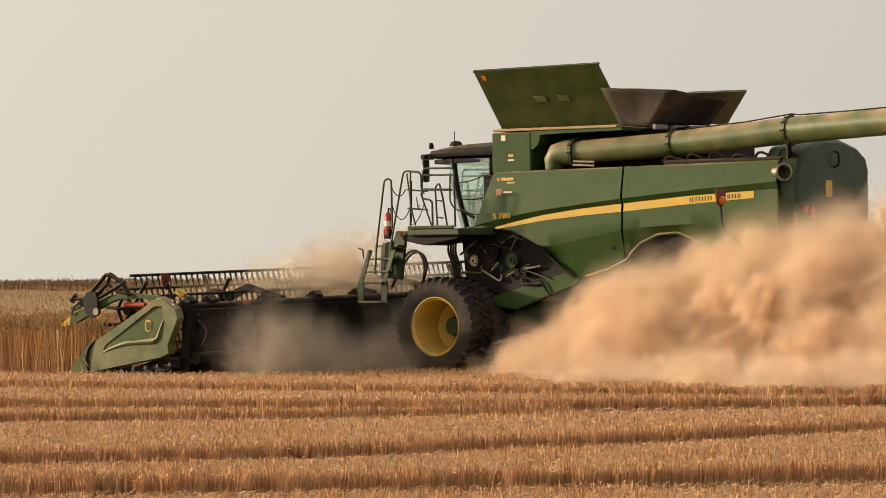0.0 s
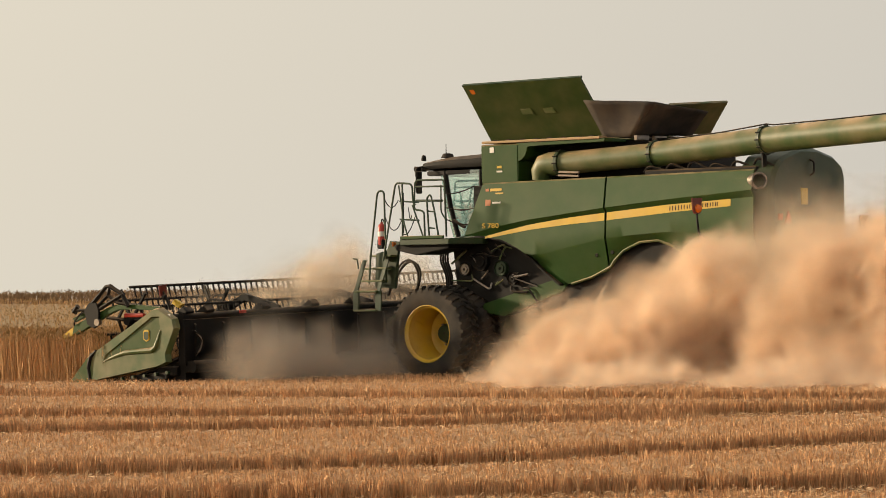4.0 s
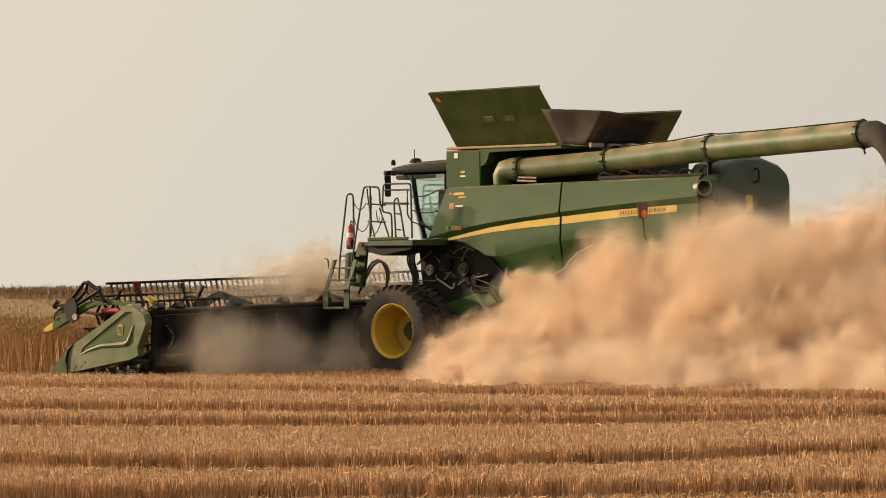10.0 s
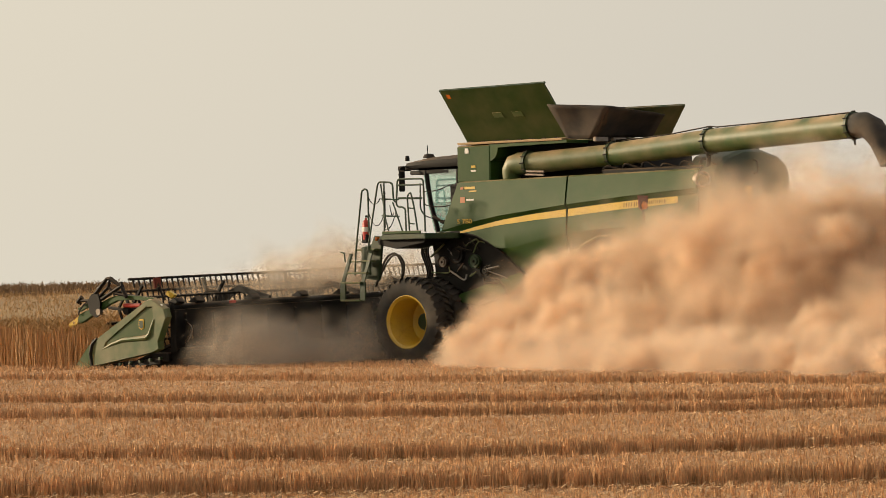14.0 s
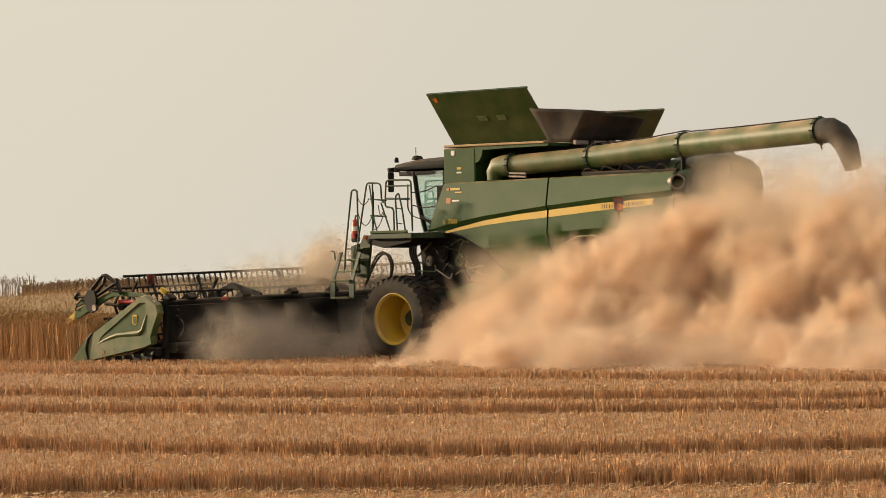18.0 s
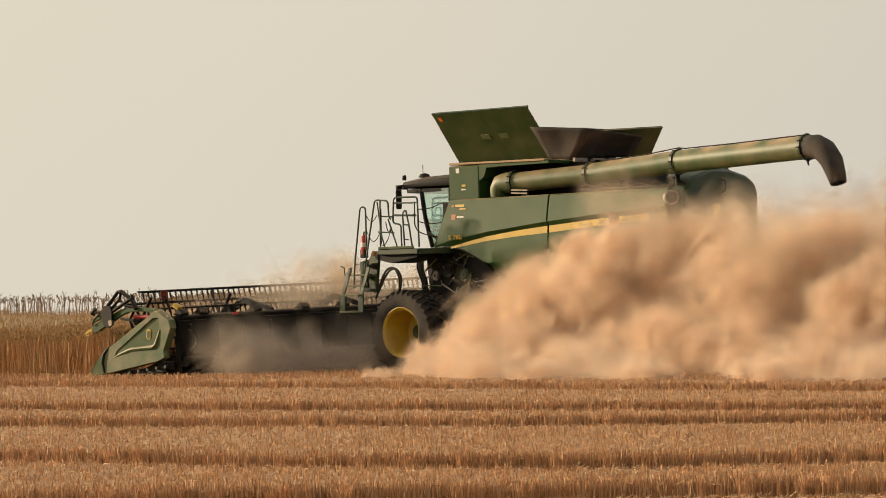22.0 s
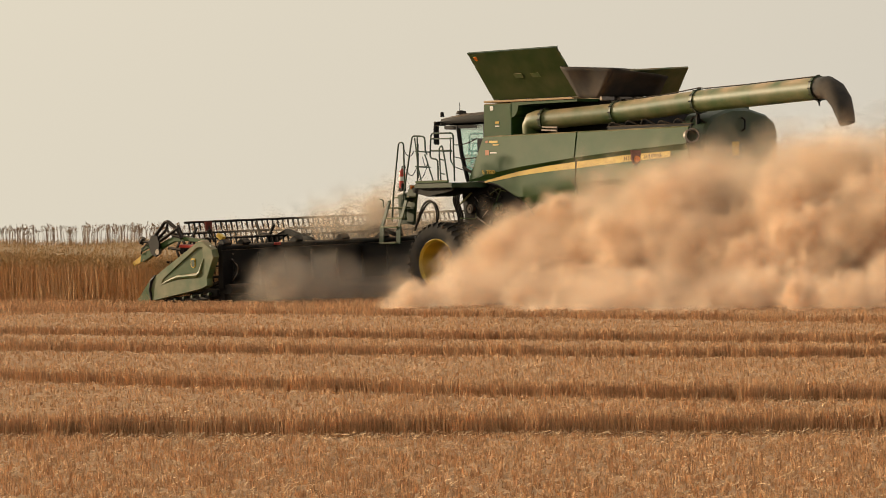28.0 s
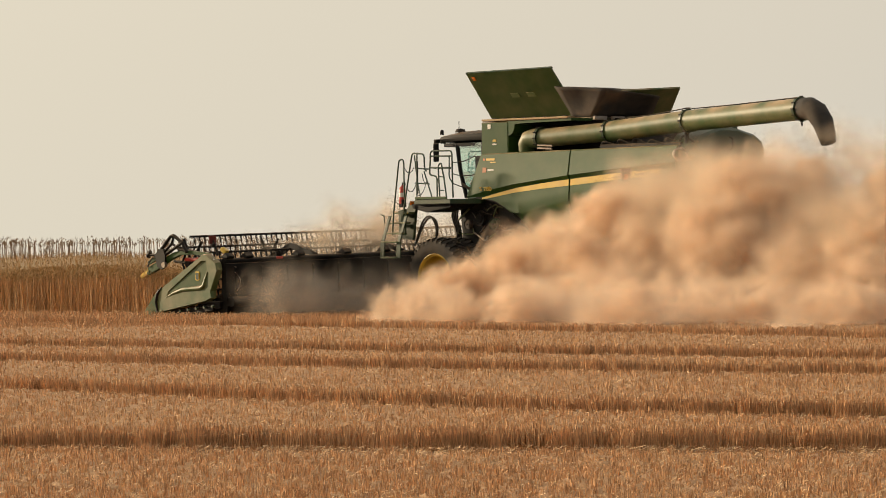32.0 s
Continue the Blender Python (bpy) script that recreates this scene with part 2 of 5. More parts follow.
def lerp(x, table):
    """Straight interpolation in rows of (x, value), x falling."""
    for (a, p), (b, q) in zip(table, table[1:]):
        if x >= b:
            return p + (q - p) * (a - x) / (a - b)
    return table[-1][1]


TOP = [(-0.4, 3.90), (-7.35, 3.975)]
BAND = [(-0.4, 2.86), (-1.2, 3.02), (-2.07, 3.15), (-3.9, 3.335), (-5.6, 3.47), (-7.4, 3.585)]
STRIPE = [(-0.4, 2.70), (-0.95, 2.845), (-1.5, 2.955), (-2.07, 3.055), (-3.0, 3.165), (-3.9, 3.24), (-5.4, 3.355), (-7.4, 3.45)]
STRIPE_LOW = [(-0.95, 2.80), (-1.5, 2.872), (-2.07, 2.95), (-3.0, 3.03), (-3.9, 3.086), (-5.4, 3.20), (-7.4, 3.32)]
CREASE = [(-0.4, 2.6), (-1.8, 2.52), (-2.1, 2.455), (-2.4, 2.48), (-3.0, 2.60), (-3.9, 2.756), (-5.2, 2.825), (-7.4, 2.86)]
LOW = [(-0.4, 2.86), (-0.9, 2.86), (-1.4, 2.76), (-1.8, 2.58), (-2.1, 2.38), (-2.4, 2.12), (-2.78, 1.87), (-3.0, 1.87), (-3.6, 2.02),
       (-3.9, 2.12), (-4.04, 2.31), (-4.27, 2.50), (-4.65, 2.65), (-5.09, 2.675), (-5.47, 2.54), (-5.8, 2.25), (-6.0, 2.0), (-7.4, 1.98)]
LEVELS = ((TOP, 1.40), (BAND, 1.50), (STRIPE, 1.435), (CREASE, 1.475))


def side_y(x, z):
    """How far out the side shield lies."""
    zs = [(lerp(x, t), y) for t, y in LEVELS] + [(lerp(x, LOW) - 0.001, 1.34)]
    for (a, p), (b, q) in zip(zs, zs[1:]):
        if z >= b and a > b:
            return p + (q - p) * max(0, a - z) / (a - b)
    return 1.34


def side_shield(name, x0, x1, side, front_slope=0.0):
    bm = bmesh.new()
    n = 30
    cols = []
    for i in range(n + 1):
        x = x0 + (x1 - x0) * i / n
        low = lerp(x, LOW)
        zt = lerp(x, TOP)
        zs = [zt, zt - 0.03, zt - 0.25, (zt + lerp(x, BAND)) / 2, lerp(x, BAND) + 0.02, lerp(x, BAND), lerp(x, STRIPE), lerp(x, STRIPE) - 0.02,
              (lerp(x, STRIPE) + lerp(x, CREASE)) / 2, lerp(x, CREASE), lerp(x, CREASE) - 0.03, (lerp(x, CREASE) + low) / 2, low]
        k = max(0.0, 1 - i / 5)
        col = []
        for j, z in enumerate(zs):
            z = max(z, low)
            y = side_y(x, z) - (0.03 if j == 0 else 0)
            col.append((x - front_slope * k * (z - 2.86), y))
            col[-1] = (col[-1][0], y, z)
        cols.append(col)
    out = [[bm.verts.new((p[0], p[1] * side, p[2])) for p in c] for c in cols]
    inn = [[bm.verts.new((p[0], (p[1] - 0.045) * side, p[2])) for p in c] for c in cols]
    m = len(cols[0])
    for i in range(n):
        for j in range(m - 1):
            for g in (out, inn):
                bm.faces.new((g[i][j], g[i + 1][j], g[i + 1][j + 1], g[i][j + 1]))
        for j in (0, m - 1):
            bm.faces.new((out[i][j], out[i + 1][j], inn[i + 1][j], inn[i][j]))
    for i in (0, n):
        for j in range(m - 1):
            bm.faces.new((out[i][j], out[i][j + 1], inn[i][j + 1], inn[i][j]))
    bmesh.ops.remove_doubles(bm, verts=bm.verts, dist=0.0005)
    return smooth(part(name, bm, GREEN, combine), 28)


def ribbon(name, upper, lower, x0, x1, mat, parent, n=24, lift=0.006, label=""):
    """A decal strip that lies on the left side shield."""
    bm = bmesh.new()
    rows = []
    for i in range(n + 1):
        x = x0 + (x1 - x0) * i / n
        a, b = lerp(x, upper), lerp(x, lower)
        rows.append([bm.verts.new((x, side_y(x, z) + d, z)) for z in (a, (a + b) / 2, b) for d in (lift,)])
    for a, b in zip(rows, rows[1:]):
        for j in range(2):
            bm.faces.new((a[j], b[j], b[j + 1], a[j + 1]))
    return part(name, bm, mat, parent, label)


for side in (1, -1):
    front = side_shield("front_side_shield", -0.47, -3.885, side, 0.40)
    rear = side_shield("rear_side_shield", -3.93, -7.33, side)
    if side == 1:
        front["label"], rear["label"] = "moulded green side shield with a yellow stripe", "moulded green side shield over the rear wheel"
        ribbon("yellow_stripe", STRIPE, STRIPE_LOW, -0.95, -3.88, YELLOW, front, label="tapering yellow stripe")
        ribbon("yellow_stripe", STRIPE, STRIPE_LOW, -3.935, -6.82, YELLOW, rear, label="yellow stripe with dark lettering bars")
        # maker's lettering as plain dark bars on the stripe
        for i, (a, b) in enumerate([(-5.42, -5.50), (-5.55, -5.64), (-5.69, -5.77), (-5.82, -5.90), (-6.02, -6.10), (-6.14, -6.20), (-6.25, -6.31), (-6.35, -6.43), (-6.47, -6.53)]):
            up = [(x, lerp(x, STRIPE) - 0.035) for x in (a + 0.01, b - 0.01)]
            lo = [(x, lerp(x, STRIPE_LOW) + 0.035) for x in (a + 0.01, b - 0.01)]
            for c in (a, b + 0.02):
                ribbon("lettering_bar", up, lo, c, c - 0.02, BLACK, rear, 1, 0.010)
        flat = lambda z: [(0, z), (-9, z)]
        ribbon("decal", flat(3.79), flat(3.735), -0.97, -1.05, DECAL, front, 1, 0.007, "red square decal")
        ribbon("decal", flat(3.79), flat(3.735), -1.08, -1.37, YELLOW, front, 2, 0.007, "yellow lettering bar")
        ribbon("decal", flat(3.705), flat(3.675), -1.22, -1.42, YELLOW, front, 2, 0.007)
        ribbon("decal", flat(3.57), flat(3.45), -0.98, -1.11, DECAL, front, 1, 0.007, "orange square dealer decal")
        ribbon("decal", flat(3.525), flat(3.49), -1.15, -1.36, WHITE, front, 2, 0.007, "white lettering bar")
        for x, z in ((-3.66, 2.42), (-4.02, 2.47)):
            y = side_y(x, z)
            bm = lathe([(0.005, 0.012), (0.035, 0.012), (0.04, 0.0), (0.04, -0.01)], 14)
            bmesh.ops.translate(bm, verts=bm.verts, vec=(x, y, z))
            part("latch", bm, BLACK, front if x > -3.9 else rear, "round black latch")
        # model number
        cu = bpy.data.curves.new("model_number", "FONT")
        cu.body, cu.size, cu.extrude, cu.space_character = "S 780", 0.165, 0.004, 1.0
        tx = new("model_number_text", cu)
        me = bpy.data.meshes.new_from_object(tx.evaluated_get(bpy.context.evaluated_depsgraph_get()))
        bpy.data.objects.remove(tx)
        me.materials.clear()
        me.materials.append(YELLOW)
        num = new("model_number", me)
        num.parent = front
        num.matrix_basis = Matrix(((-1, 0, 0, -0.93), (0, 0, 1, side_y(-1.1, 3.05) + 0.016), (0, 1, 0, 3.005), (0, 0, 0, 1))) @ pose(0, 0, 0, 4) @ Matrix.Diagonal((1.15, 0.85, 1, 1))
        # lip of the rear wheel arch
        lip = [(x, side_y(x, lerp(x, LOW)) + 0.01, lerp(x, LOW)) for x in (-3.0, -3.5, -3.95, -4.04, -4.15, -4.27, -4.45, -4.65, -4.87, -5.09, -5.3, -5.47, -5.65, -5.8, -6.0)]
        smooth(part("wheel_arch_lip", tube(lip, 0.028, 6), GREEN_DUSTY_LIT, rear, "pale dusty lip of the wheel arch"))

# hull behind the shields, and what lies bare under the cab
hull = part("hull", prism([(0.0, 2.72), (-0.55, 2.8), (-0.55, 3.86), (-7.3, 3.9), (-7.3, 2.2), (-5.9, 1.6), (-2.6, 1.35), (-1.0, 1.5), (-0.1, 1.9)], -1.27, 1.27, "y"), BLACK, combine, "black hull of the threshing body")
part("engine_deck", box(2.6, 2.5, 0.16, -6.0, 0, 3.96, 0.03), BLACK, combine)
beam = part("frame_beam", prism([(-0.75, 1.34), (-0.75, 1.5), (-2.6, 1.98), (-2.95, 1.98), (-2.75, 1.72), (-1.3, 1.25)], 1.08, 1.30, "y", 0.015), GREEN, combine, "sloping green side beam")
part("lower_housing", prism([(-1.0, 1.0), (-1.1, 1.36), (-2.8, 1.75), (-3.9, 1.5), (-3.6, 0.9), (-2.0, 0.75)], -1.0, 1.0, "y", 0.03), GREEN_DK, combine)
part("front_axle", box(0.42, 2.2, 0.42, 0, 0, 0.95, 0.04), GREEN_DK, combine)
part("gearbox", lathe([(0.02, 1.6), (0.16, 1.6), (0.2, 1.5), (0.22, 0.9)], 20), GREEN_DK, combine).location = (0, 0, 0.93)
feeder = part("feeder_house", prism([(-0.9, 1.5), (-0.6, 2.1), (0.9, 1.75), (2.35, 1.15), (2.35, 0.35), (1.6, 0.4)], -0.75, 0.75, "y", 0.03), GREEN_DK, combine, "sloping dark green feeder house")
rr = random.Random(4)
for i in range(16):
    x, z = rr.uniform(-1.9, -0.1), rr.uniform(1.75, 2.7)
    z = min(z, lerp(x, LOW) - 0.12)
    pts = [(x, 1.30, z), (x + rr.uniform(-0.2, 0.2), 1.36, z + rr.uniform(-0.16, 0.1)), (x + rr.uniform(-0.5, 0.5), 1.33, z + rr.uniform(-0.3, 0.15))]
    smooth(part(("hose", "pipe", "rod")[i % 3], tube(bent(pts, 0.1), rr.uniform(0.012, 0.028), 6), (BLACK, STEEL, GREEN_DUSTY_LIT)[i % 3], combine))
for x, z, r, mt in ((-0.75, 2.35, 0.19, BLACK), (-1.25, 2.2, 0.15, GREEN_DK), (-0.35, 2.2, 0.12, STEEL), (-1.55, 2.0, 0.12, BLACK)):
    bm = lathe([(0.03, 0.07), (r * 0.55, 0.07), (r * 0.6, 0.04), (r * 0.9, 0.04), (r, 0.07), (r, 0.0), (r, -0.05)], 24)
    bmesh.ops.translate(bm, verts=bm.verts, vec=(x, 1.30, z))
    smooth(part("pulley", bm, mt, combine))
for i in range(4):
    pts = [(0.25 + 0.06 * i, 1.05, 2.7), (0.3 + 0.06 * i, 1.1, 2.4), (0.2 + 0.05 * i, 1.05, 2.1), (0.3 + 0.04 * i, 0.95, 1.85)]
    smooth(part("hydraulic_hose", tube(bent(pts, 0.2), 0.022, 6), BLACK, combine))
for i in range(2):
    pts = [(2.0, 0.9, 1.7), (1.6 - 0.1 * i, 1.0, 2.35), (1.25 - 0.1 * i, 1.05, 2.45 - 0.05 * i), (1.05 - 0.06 * i, 1.05, 2.15), (1.15, 1.0, 1.8)]
    smooth(part("hydraulic_hose", tube(bent(pts, 0.35, 7), 0.025, 6), RUBBER, combine))

# rear end
REAR = [(1.34, 2.0), (1.34, 3.70), (1.22, 3.98), (0.95, 4.22), (0.34, 4.40), (-0.3, 4.40), (-0.94, 4.26), (-1.22, 4.10), (-1.31, 3.9), (-1.31, 2.75), (-1.15, 2.0)]
bm = bmesh.new()
loops = []
for x, s in ((-6.9, 1.0), (-7.42, 1.0), (-7.60, 0.975), (-7.67, 0.93)):
    loops.append([bm.verts.new((x, y * s, 3.1 + (z - 3.1) * s)) for y, z in REAR])
for a, b in zip(loops, loops[1:]):
    for j in range(len(REAR)):
        bm.faces.new((a[j], a[(j + 1) % len(REAR)], b[(j + 1) % len(REAR)], b[j]))
bm.faces.new(loops[0][::-1])
bm.faces.new(loops[-1])
hood = smooth(part("rear_hood", bm, GREEN_DK, combine, "dark green rear hood, coated in dust"), 25)
ex = bmesh.new()
lathe([(0.13, -0.32), (0.15, -0.3), (0.155, 0.0), (0.165, 0.01), (0.165, 0.05), (0.13, 0.05), (0.12, -0.25), (0.01, -0.25)], 24, ex, "y")
bmesh.ops.transform(ex, matrix=pose(-7.44, 1.42, 3.75, 0, 0, 58), verts=ex.verts)
smooth(part("exhaust_pipe", ex, STEEL, combine, "short round steel exhaust pipe"))
part("warning_triangle", prism([(0.92, 2.92), (0.66, 2.92), (0.79, 3.17)], -7.70, -7.67, "x"), RED, combine, "red slow-vehicle triangle")
part("rear_badge", prism([(0.32, 3.3), (0.32, 3.62), (0.08, 3.62), (0.08, 3.3)], -7.68, -7.655, "x", 0.01), YELLOW, combine, "small yellow badge plate")
part("tail_lamp", prism([(1.12, 3.0), (1.12, 3.12), (0.98, 3.12), (0.98, 3.0)], -7.70, -7.66, "x", 0.01), RED, combine)
part("grab_handle", tube(bent([(-7.66, -0.02, 4.16), (-7.76, -0.02, 4.12), (-7.76, -0.02, 3.9), (-7.66, -0.02, 3.86)], 0.04), 0.02, 6), BLACK, combine)
part("hood_cap", box(0.34, 0.5, 0.3, -7.2, -0.42, 4.42, 0.05), GREEN_DK, combine)
part("chopper", prism([(-7.2, 1.0), (-7.0, 2.05), (-7.75, 2.05), (-8.1, 1.3), (-7.9, 0.95)], -1.0, 1.0, "y", 0.04), GREEN_DK, combine, "straw chopper under the rear hood")
part("rear_axle", box(0.3, 2.4, 0.3, -4.9, 0, 0.78, 0.03), GREEN_DK, combine)

# warning lamps on both sides of the rear
for side, x, z in ((1, -6.86, 3.25), (-1, -7.22, 2.95)):
    arm = part("marker_arm", tube(bent([(x - 0.35, side * 1.30, z - 1.15), (x - 0.15, side * 2.4, z - 0.75), (x - 0.02, side * 2.62, z - 0.5), (x, side * 2.64, z - 0.1)], 0.12), 0.022, 6), BLACK, combine)
    part("marker_plate", prism([(-0.13, -0.13), (-0.16, 0.13), (0.16, 0.13), (0.13, -0.10), (0.08, -0.17), (-0.08, -0.17)], x - 0.02, x + 0.02, "x", 0.006), DARK_RED, arm, "dark red reflector plate").location = (0, side * 2.64, z + 0.05)
    o = part("amber_lamp", lathe([(0.0, 0.07), (0.05, 0.06), (0.075, 0.03), (0.08, 0.0), (0.08, -0.02)], 16, None, "x"), ORANGE, arm, "amber flasher")
    o.location = (x - 0.03, side * 2.64, z - 0.02)
    o.rotation_euler = (0, 0, math.pi)

# grain tank
part("tank_front_box", box(0.93, 2.5, 0.78, -1.18, -0.02, 4.28, 0.025), GREEN, combine, "green tank box with a white label")
part("tank_label", box(0.11, 0.01, 0.11, -1.0, 1.235, 4.56, 0.003), WHITE, combine, "small white safety label")
part("tank_label", box(0.12, 0.008, 0.05, -1.18, 1.234, 4.22), YELLOW, combine)
part("tank_label", box(0.14, 0.008, 0.035, -1.18, 1.234, 4.13), WHITE, combine)
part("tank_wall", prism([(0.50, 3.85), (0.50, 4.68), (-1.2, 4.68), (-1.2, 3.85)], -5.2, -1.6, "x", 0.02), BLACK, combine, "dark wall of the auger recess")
# curved lintel over the auger recess
lint = [(-1.62, 4.68)] + [(-1.62 - 0.24 * math.sin(a), 4.32 + 0.24 * 0 + 0.28 * (1 - math.cos(a))) for a in [0, 0.4, 0.8, 1.2, 1.57]] + [(-2.2, 4.615), (-3.75, 4.635), (-3.75, 4.70)]
part("recess_lintel", prism(lint, 0.45, 1.22, "y"), GREEN, combine)
part("tank_ledge", box(2.9, 0.5, 0.05, -2.2, 1.0, 4.715, 0.01), TAN, combine, "dusty ledge, its sunlit straw colour painted in")


def slab(a, b, c, d, thick, bm=None):
    """A sheet with corners a, b, c, d and a thickness."""
    bm = bm or bmesh.new()
    p = [Vector(v) for v in (a, b, c, d)]
    n = (p[1] - p[0]).cross(p[3] - p[0]).normalized() * thick
    lo = [bm.verts.new(v) for v in p]
    hi = [bm.verts.new(v + n) for v in p]
    bm.faces.new(lo[::-1])
    bm.faces.new(hi)
    for i in range(4):
        bm.faces.new((lo[i], lo[(i + 1) % 4], hi[(i + 1) % 4], hi[i]))
    return bm


cover = part("tank_cover", slab((-0.52, 1.53, 5.845), (-3.47, 1.61, 5.87), (-3.61, 0.82, 4.77), (-0.66, 0.78, 4.73), 0.04), COVER, combine, "folded-out green tank cover with scuffed paint")
part("cover_hem", slab((-0.50, 1.535, 5.86), (-3.49, 1.62, 5.885), (-3.495, 1.60, 5.855), (-0.505, 1.515, 5.83), 0.055), GREEN_DK, cover)
for i in range(2):
    x = -1.72 - 0.55 * i
    part("cover_boss", slab((x, 1.23, 5.34), (x - 0.26, 1.235, 5.34), (x - 0.28, 1.17, 5.24), (x - 0.02, 1.165, 5.24), 0.012), GREEN_DUSTY_LIT, cover, "dusty pressed boss")
part("cover_sticker", slab((-0.66, 1.49, 5.76), (-0.76, 1.492, 5.76), (-0.77, 1.43, 5.68), (-0.67, 1.428, 5.68), 0.012), ORANGE, cover)
for i in range(9):
    x = -0.8 - 0.34 * i
    part("cover_hinge", box(0.12, 0.03, 0.05, x, 0.86, 4.755, 0.006), BLACK, cover)
part("tank_cover", slab((-0.52, -1.40, 5.30), (-3.9, -1.45, 5.30), (-3.9, -0.82, 4.77), (-0.66, -0.78, 4.73), 0.04), GREEN, combine, "folded-out green tank cover")
# paler green than the side covers: the sun on this face is painted in
part("tank_cover", slab((-5.0, 0.75, 5.30), (-5.0, -1.245, 5.41), (-4.3, -1.62, 4.80), (-4.25, 0.6, 4.78), 0.04), GREEN_DUSTY_LIT, combine, "inner side of the rear tank cover, sunlight painted in paler")


def sheet(a, b, c, d, n=8, sag=0.04):
    bm = bmesh.new()
    a, b, c, d = (Vector(v) for v in (a, b, c, d))
    g = []
    nn = (b - a).cross(d - a).normalized()
    for i in range(n + 1):
        row = []
        for j in range(n + 1):
            u, v = i / n, j / n
            p = (a * (1 - u) + b * u) * (1 - v) + (d * (1 - u) + c * u) * v
            p += nn * (noise.noise(p * 1.7) * sag + math.sin(u * math.pi) * math.sin(v * math.pi) * sag)
            row.append(bm.verts.new(p))
        g.append(row)
    for i in range(n):
        for j in range(n):
            bm.faces.new((g[i][j], g[i + 1][j], g[i + 1][j + 1], g[i][j + 1]))
    return bm


for quad in (((-3.42, 1.42, 5.45), (-5.0, 1.27, 5.345), (-4.28, 1.08, 4.70), (-3.55, 0.95, 4.74)),
             ((-5.0, 1.27, 5.345), (-5.02, -0.5, 5.20), (-4.30, -0.98, 4.78), (-4.28, 1.08, 4.70)),
             ((-3.42, 1.42, 5.45), (-3.42, -1.4, 5.45), (-3.8, -1.0, 4.7), (-3.55, 0.95, 4.74))):
    o = smooth(part("canvas_panel", sheet(*quad), CANVAS, combine, "sagging black canvas of the tank extension"), 60)
    o.modifiers.new("thick", "SOLIDIFY").thickness = 0.015
for y in (0.75, 0.15, -0.4):
    part("canvas_bracket", box(0.08, 0.42, 0.10, -4.45, y + 0.2, 4.68, 0.01), STEEL, combine)

# unloading auger, folded back along the side
AX = [(-2.05, 1.0, 3.93), (-2.06, 1.0, 4.10), (-2.14, 1.0, 4.22), (-2.30, 1.0, 4.245), (-2.56, 1.0, 4.245)]
auger = smooth(part("unloading_auger", tube(AX, [0.19, 0.22, 0.235, 0.24, 0.24], 24), GREEN_DUSTY_LIT, combine, "long dusty green unloading auger tube"), 50)
A0, A1, A2, A3 = Vector((-2.56, 1.0, 4.245)), Vector((-4.82, 1.0, 4.345)), Vector((-7.5, 1.21, 4.515)), Vector((-11.5, 1.85, 4.655))
for p, q, r in ((A0, A1, 0.225), (A1, A2, 0.245), (A2, A3, 0.245)):
    smooth(part("auger_tube", tube([p, p.lerp(q, 0.33), p.lerp(q, 0.66), q], r, 28), GREEN_DUSTY_LIT, auger), 50)
for p, d in ((A0, A1 - A0), (A1, A2 - A1), (A2, A3 - A2), (A3 - (A3 - A2).normalized() * 0.04, A3 - A2)):
    d = d.normalized()
    smooth(part("flange", tube([p - d * 0.035, p + d * 0.035], 0.272, 28), GREEN_DK, auger, "bolted dark green flange"), 40)
    s = d.cross(Vector((0, 0, 1))).normalized()
    u = s.cross(d)
    for k in range(12):
        a = k * math.pi / 6
        c = p + (s * math.cos(a) + u * math.sin(a)) * 0.278
        part("bolt", tube([c - d * 0.05, c + d * 0.05], 0.014, 6), BLACK, auger)
spout = bmesh.new()
P = [A3, A3 + Vector((-0.25, 0.04, 0.0)), A3 + Vector((-0.48, 0.08, -0.10)), A3 + Vector((-0.68, 0.11, -0.32)), A3 + Vector((-0.80, 0.13, -0.60)), A3 + Vector((-0.86, 0.14, -0.78))]
tube(P, [0.245, 0.25, 0.25, 0.235, 0.2, 0.17], 24, spout, False)
o = smooth(part("spout", spout, RUBBER, auger, "black rubber spout boot"), 60)
o.modifiers.new("thick", "SOLIDIFY").thickness = 0.02
part("spout_strap", tube([A3 + Vector((0, 0.05, -0.22)), A3 + Vector((-0.03, 0.05, -0.38))], 0.02, 5), BLACK, auger)
cable = [A1.lerp(A2, 0.1) + Vector((0, 0, 0.26)), A1.lerp(A2, 0.6) + Vector((0, 0, 0.255)), A2 + Vector((0, 0, 0.30)), A2.lerp(A3, 0.05) + Vector((0, 0, 0.27)), A2.lerp(A3, 0.4) + Vector((0, 0, 0.255)), A2.lerp(A3, 0.97) + Vector((0, 0, 0.26))]
part("auger_cable", tube(cable, 0.014, 5), BLACK, auger, "thin black cable")
part("auger_rest", tube([(-7.4, 1.15, 3.95), (-7.42, 1.18, 4.28)], 0.05, 8), BLACK, combine)
for i in range(6):
    x = -4.6 - 0.5 * i
    part("deck_pipe", tube(bent([(x, 1.1, 4.0), (x - 0.15, 1.15, 4.12 + 0.04 * (i % 3)), (x - 0.5, 1.1, 4.02)], 0.1), 0.025, 6), BLACK, combine)
part("auger_bracket", box(0.5, 0.05, 0.05, -2.9, 1.24, 4.06, 0.01, None, pose(0, 0, 0, 0, -3, 0)), STEEL, auger)
part("auger_bracket", box(0.5, 0.05, 0.05, -2.9, 1.25, 3.99, 0.01, None, pose(0, 0, 0, 0, -3, 0)), STEEL, auger)

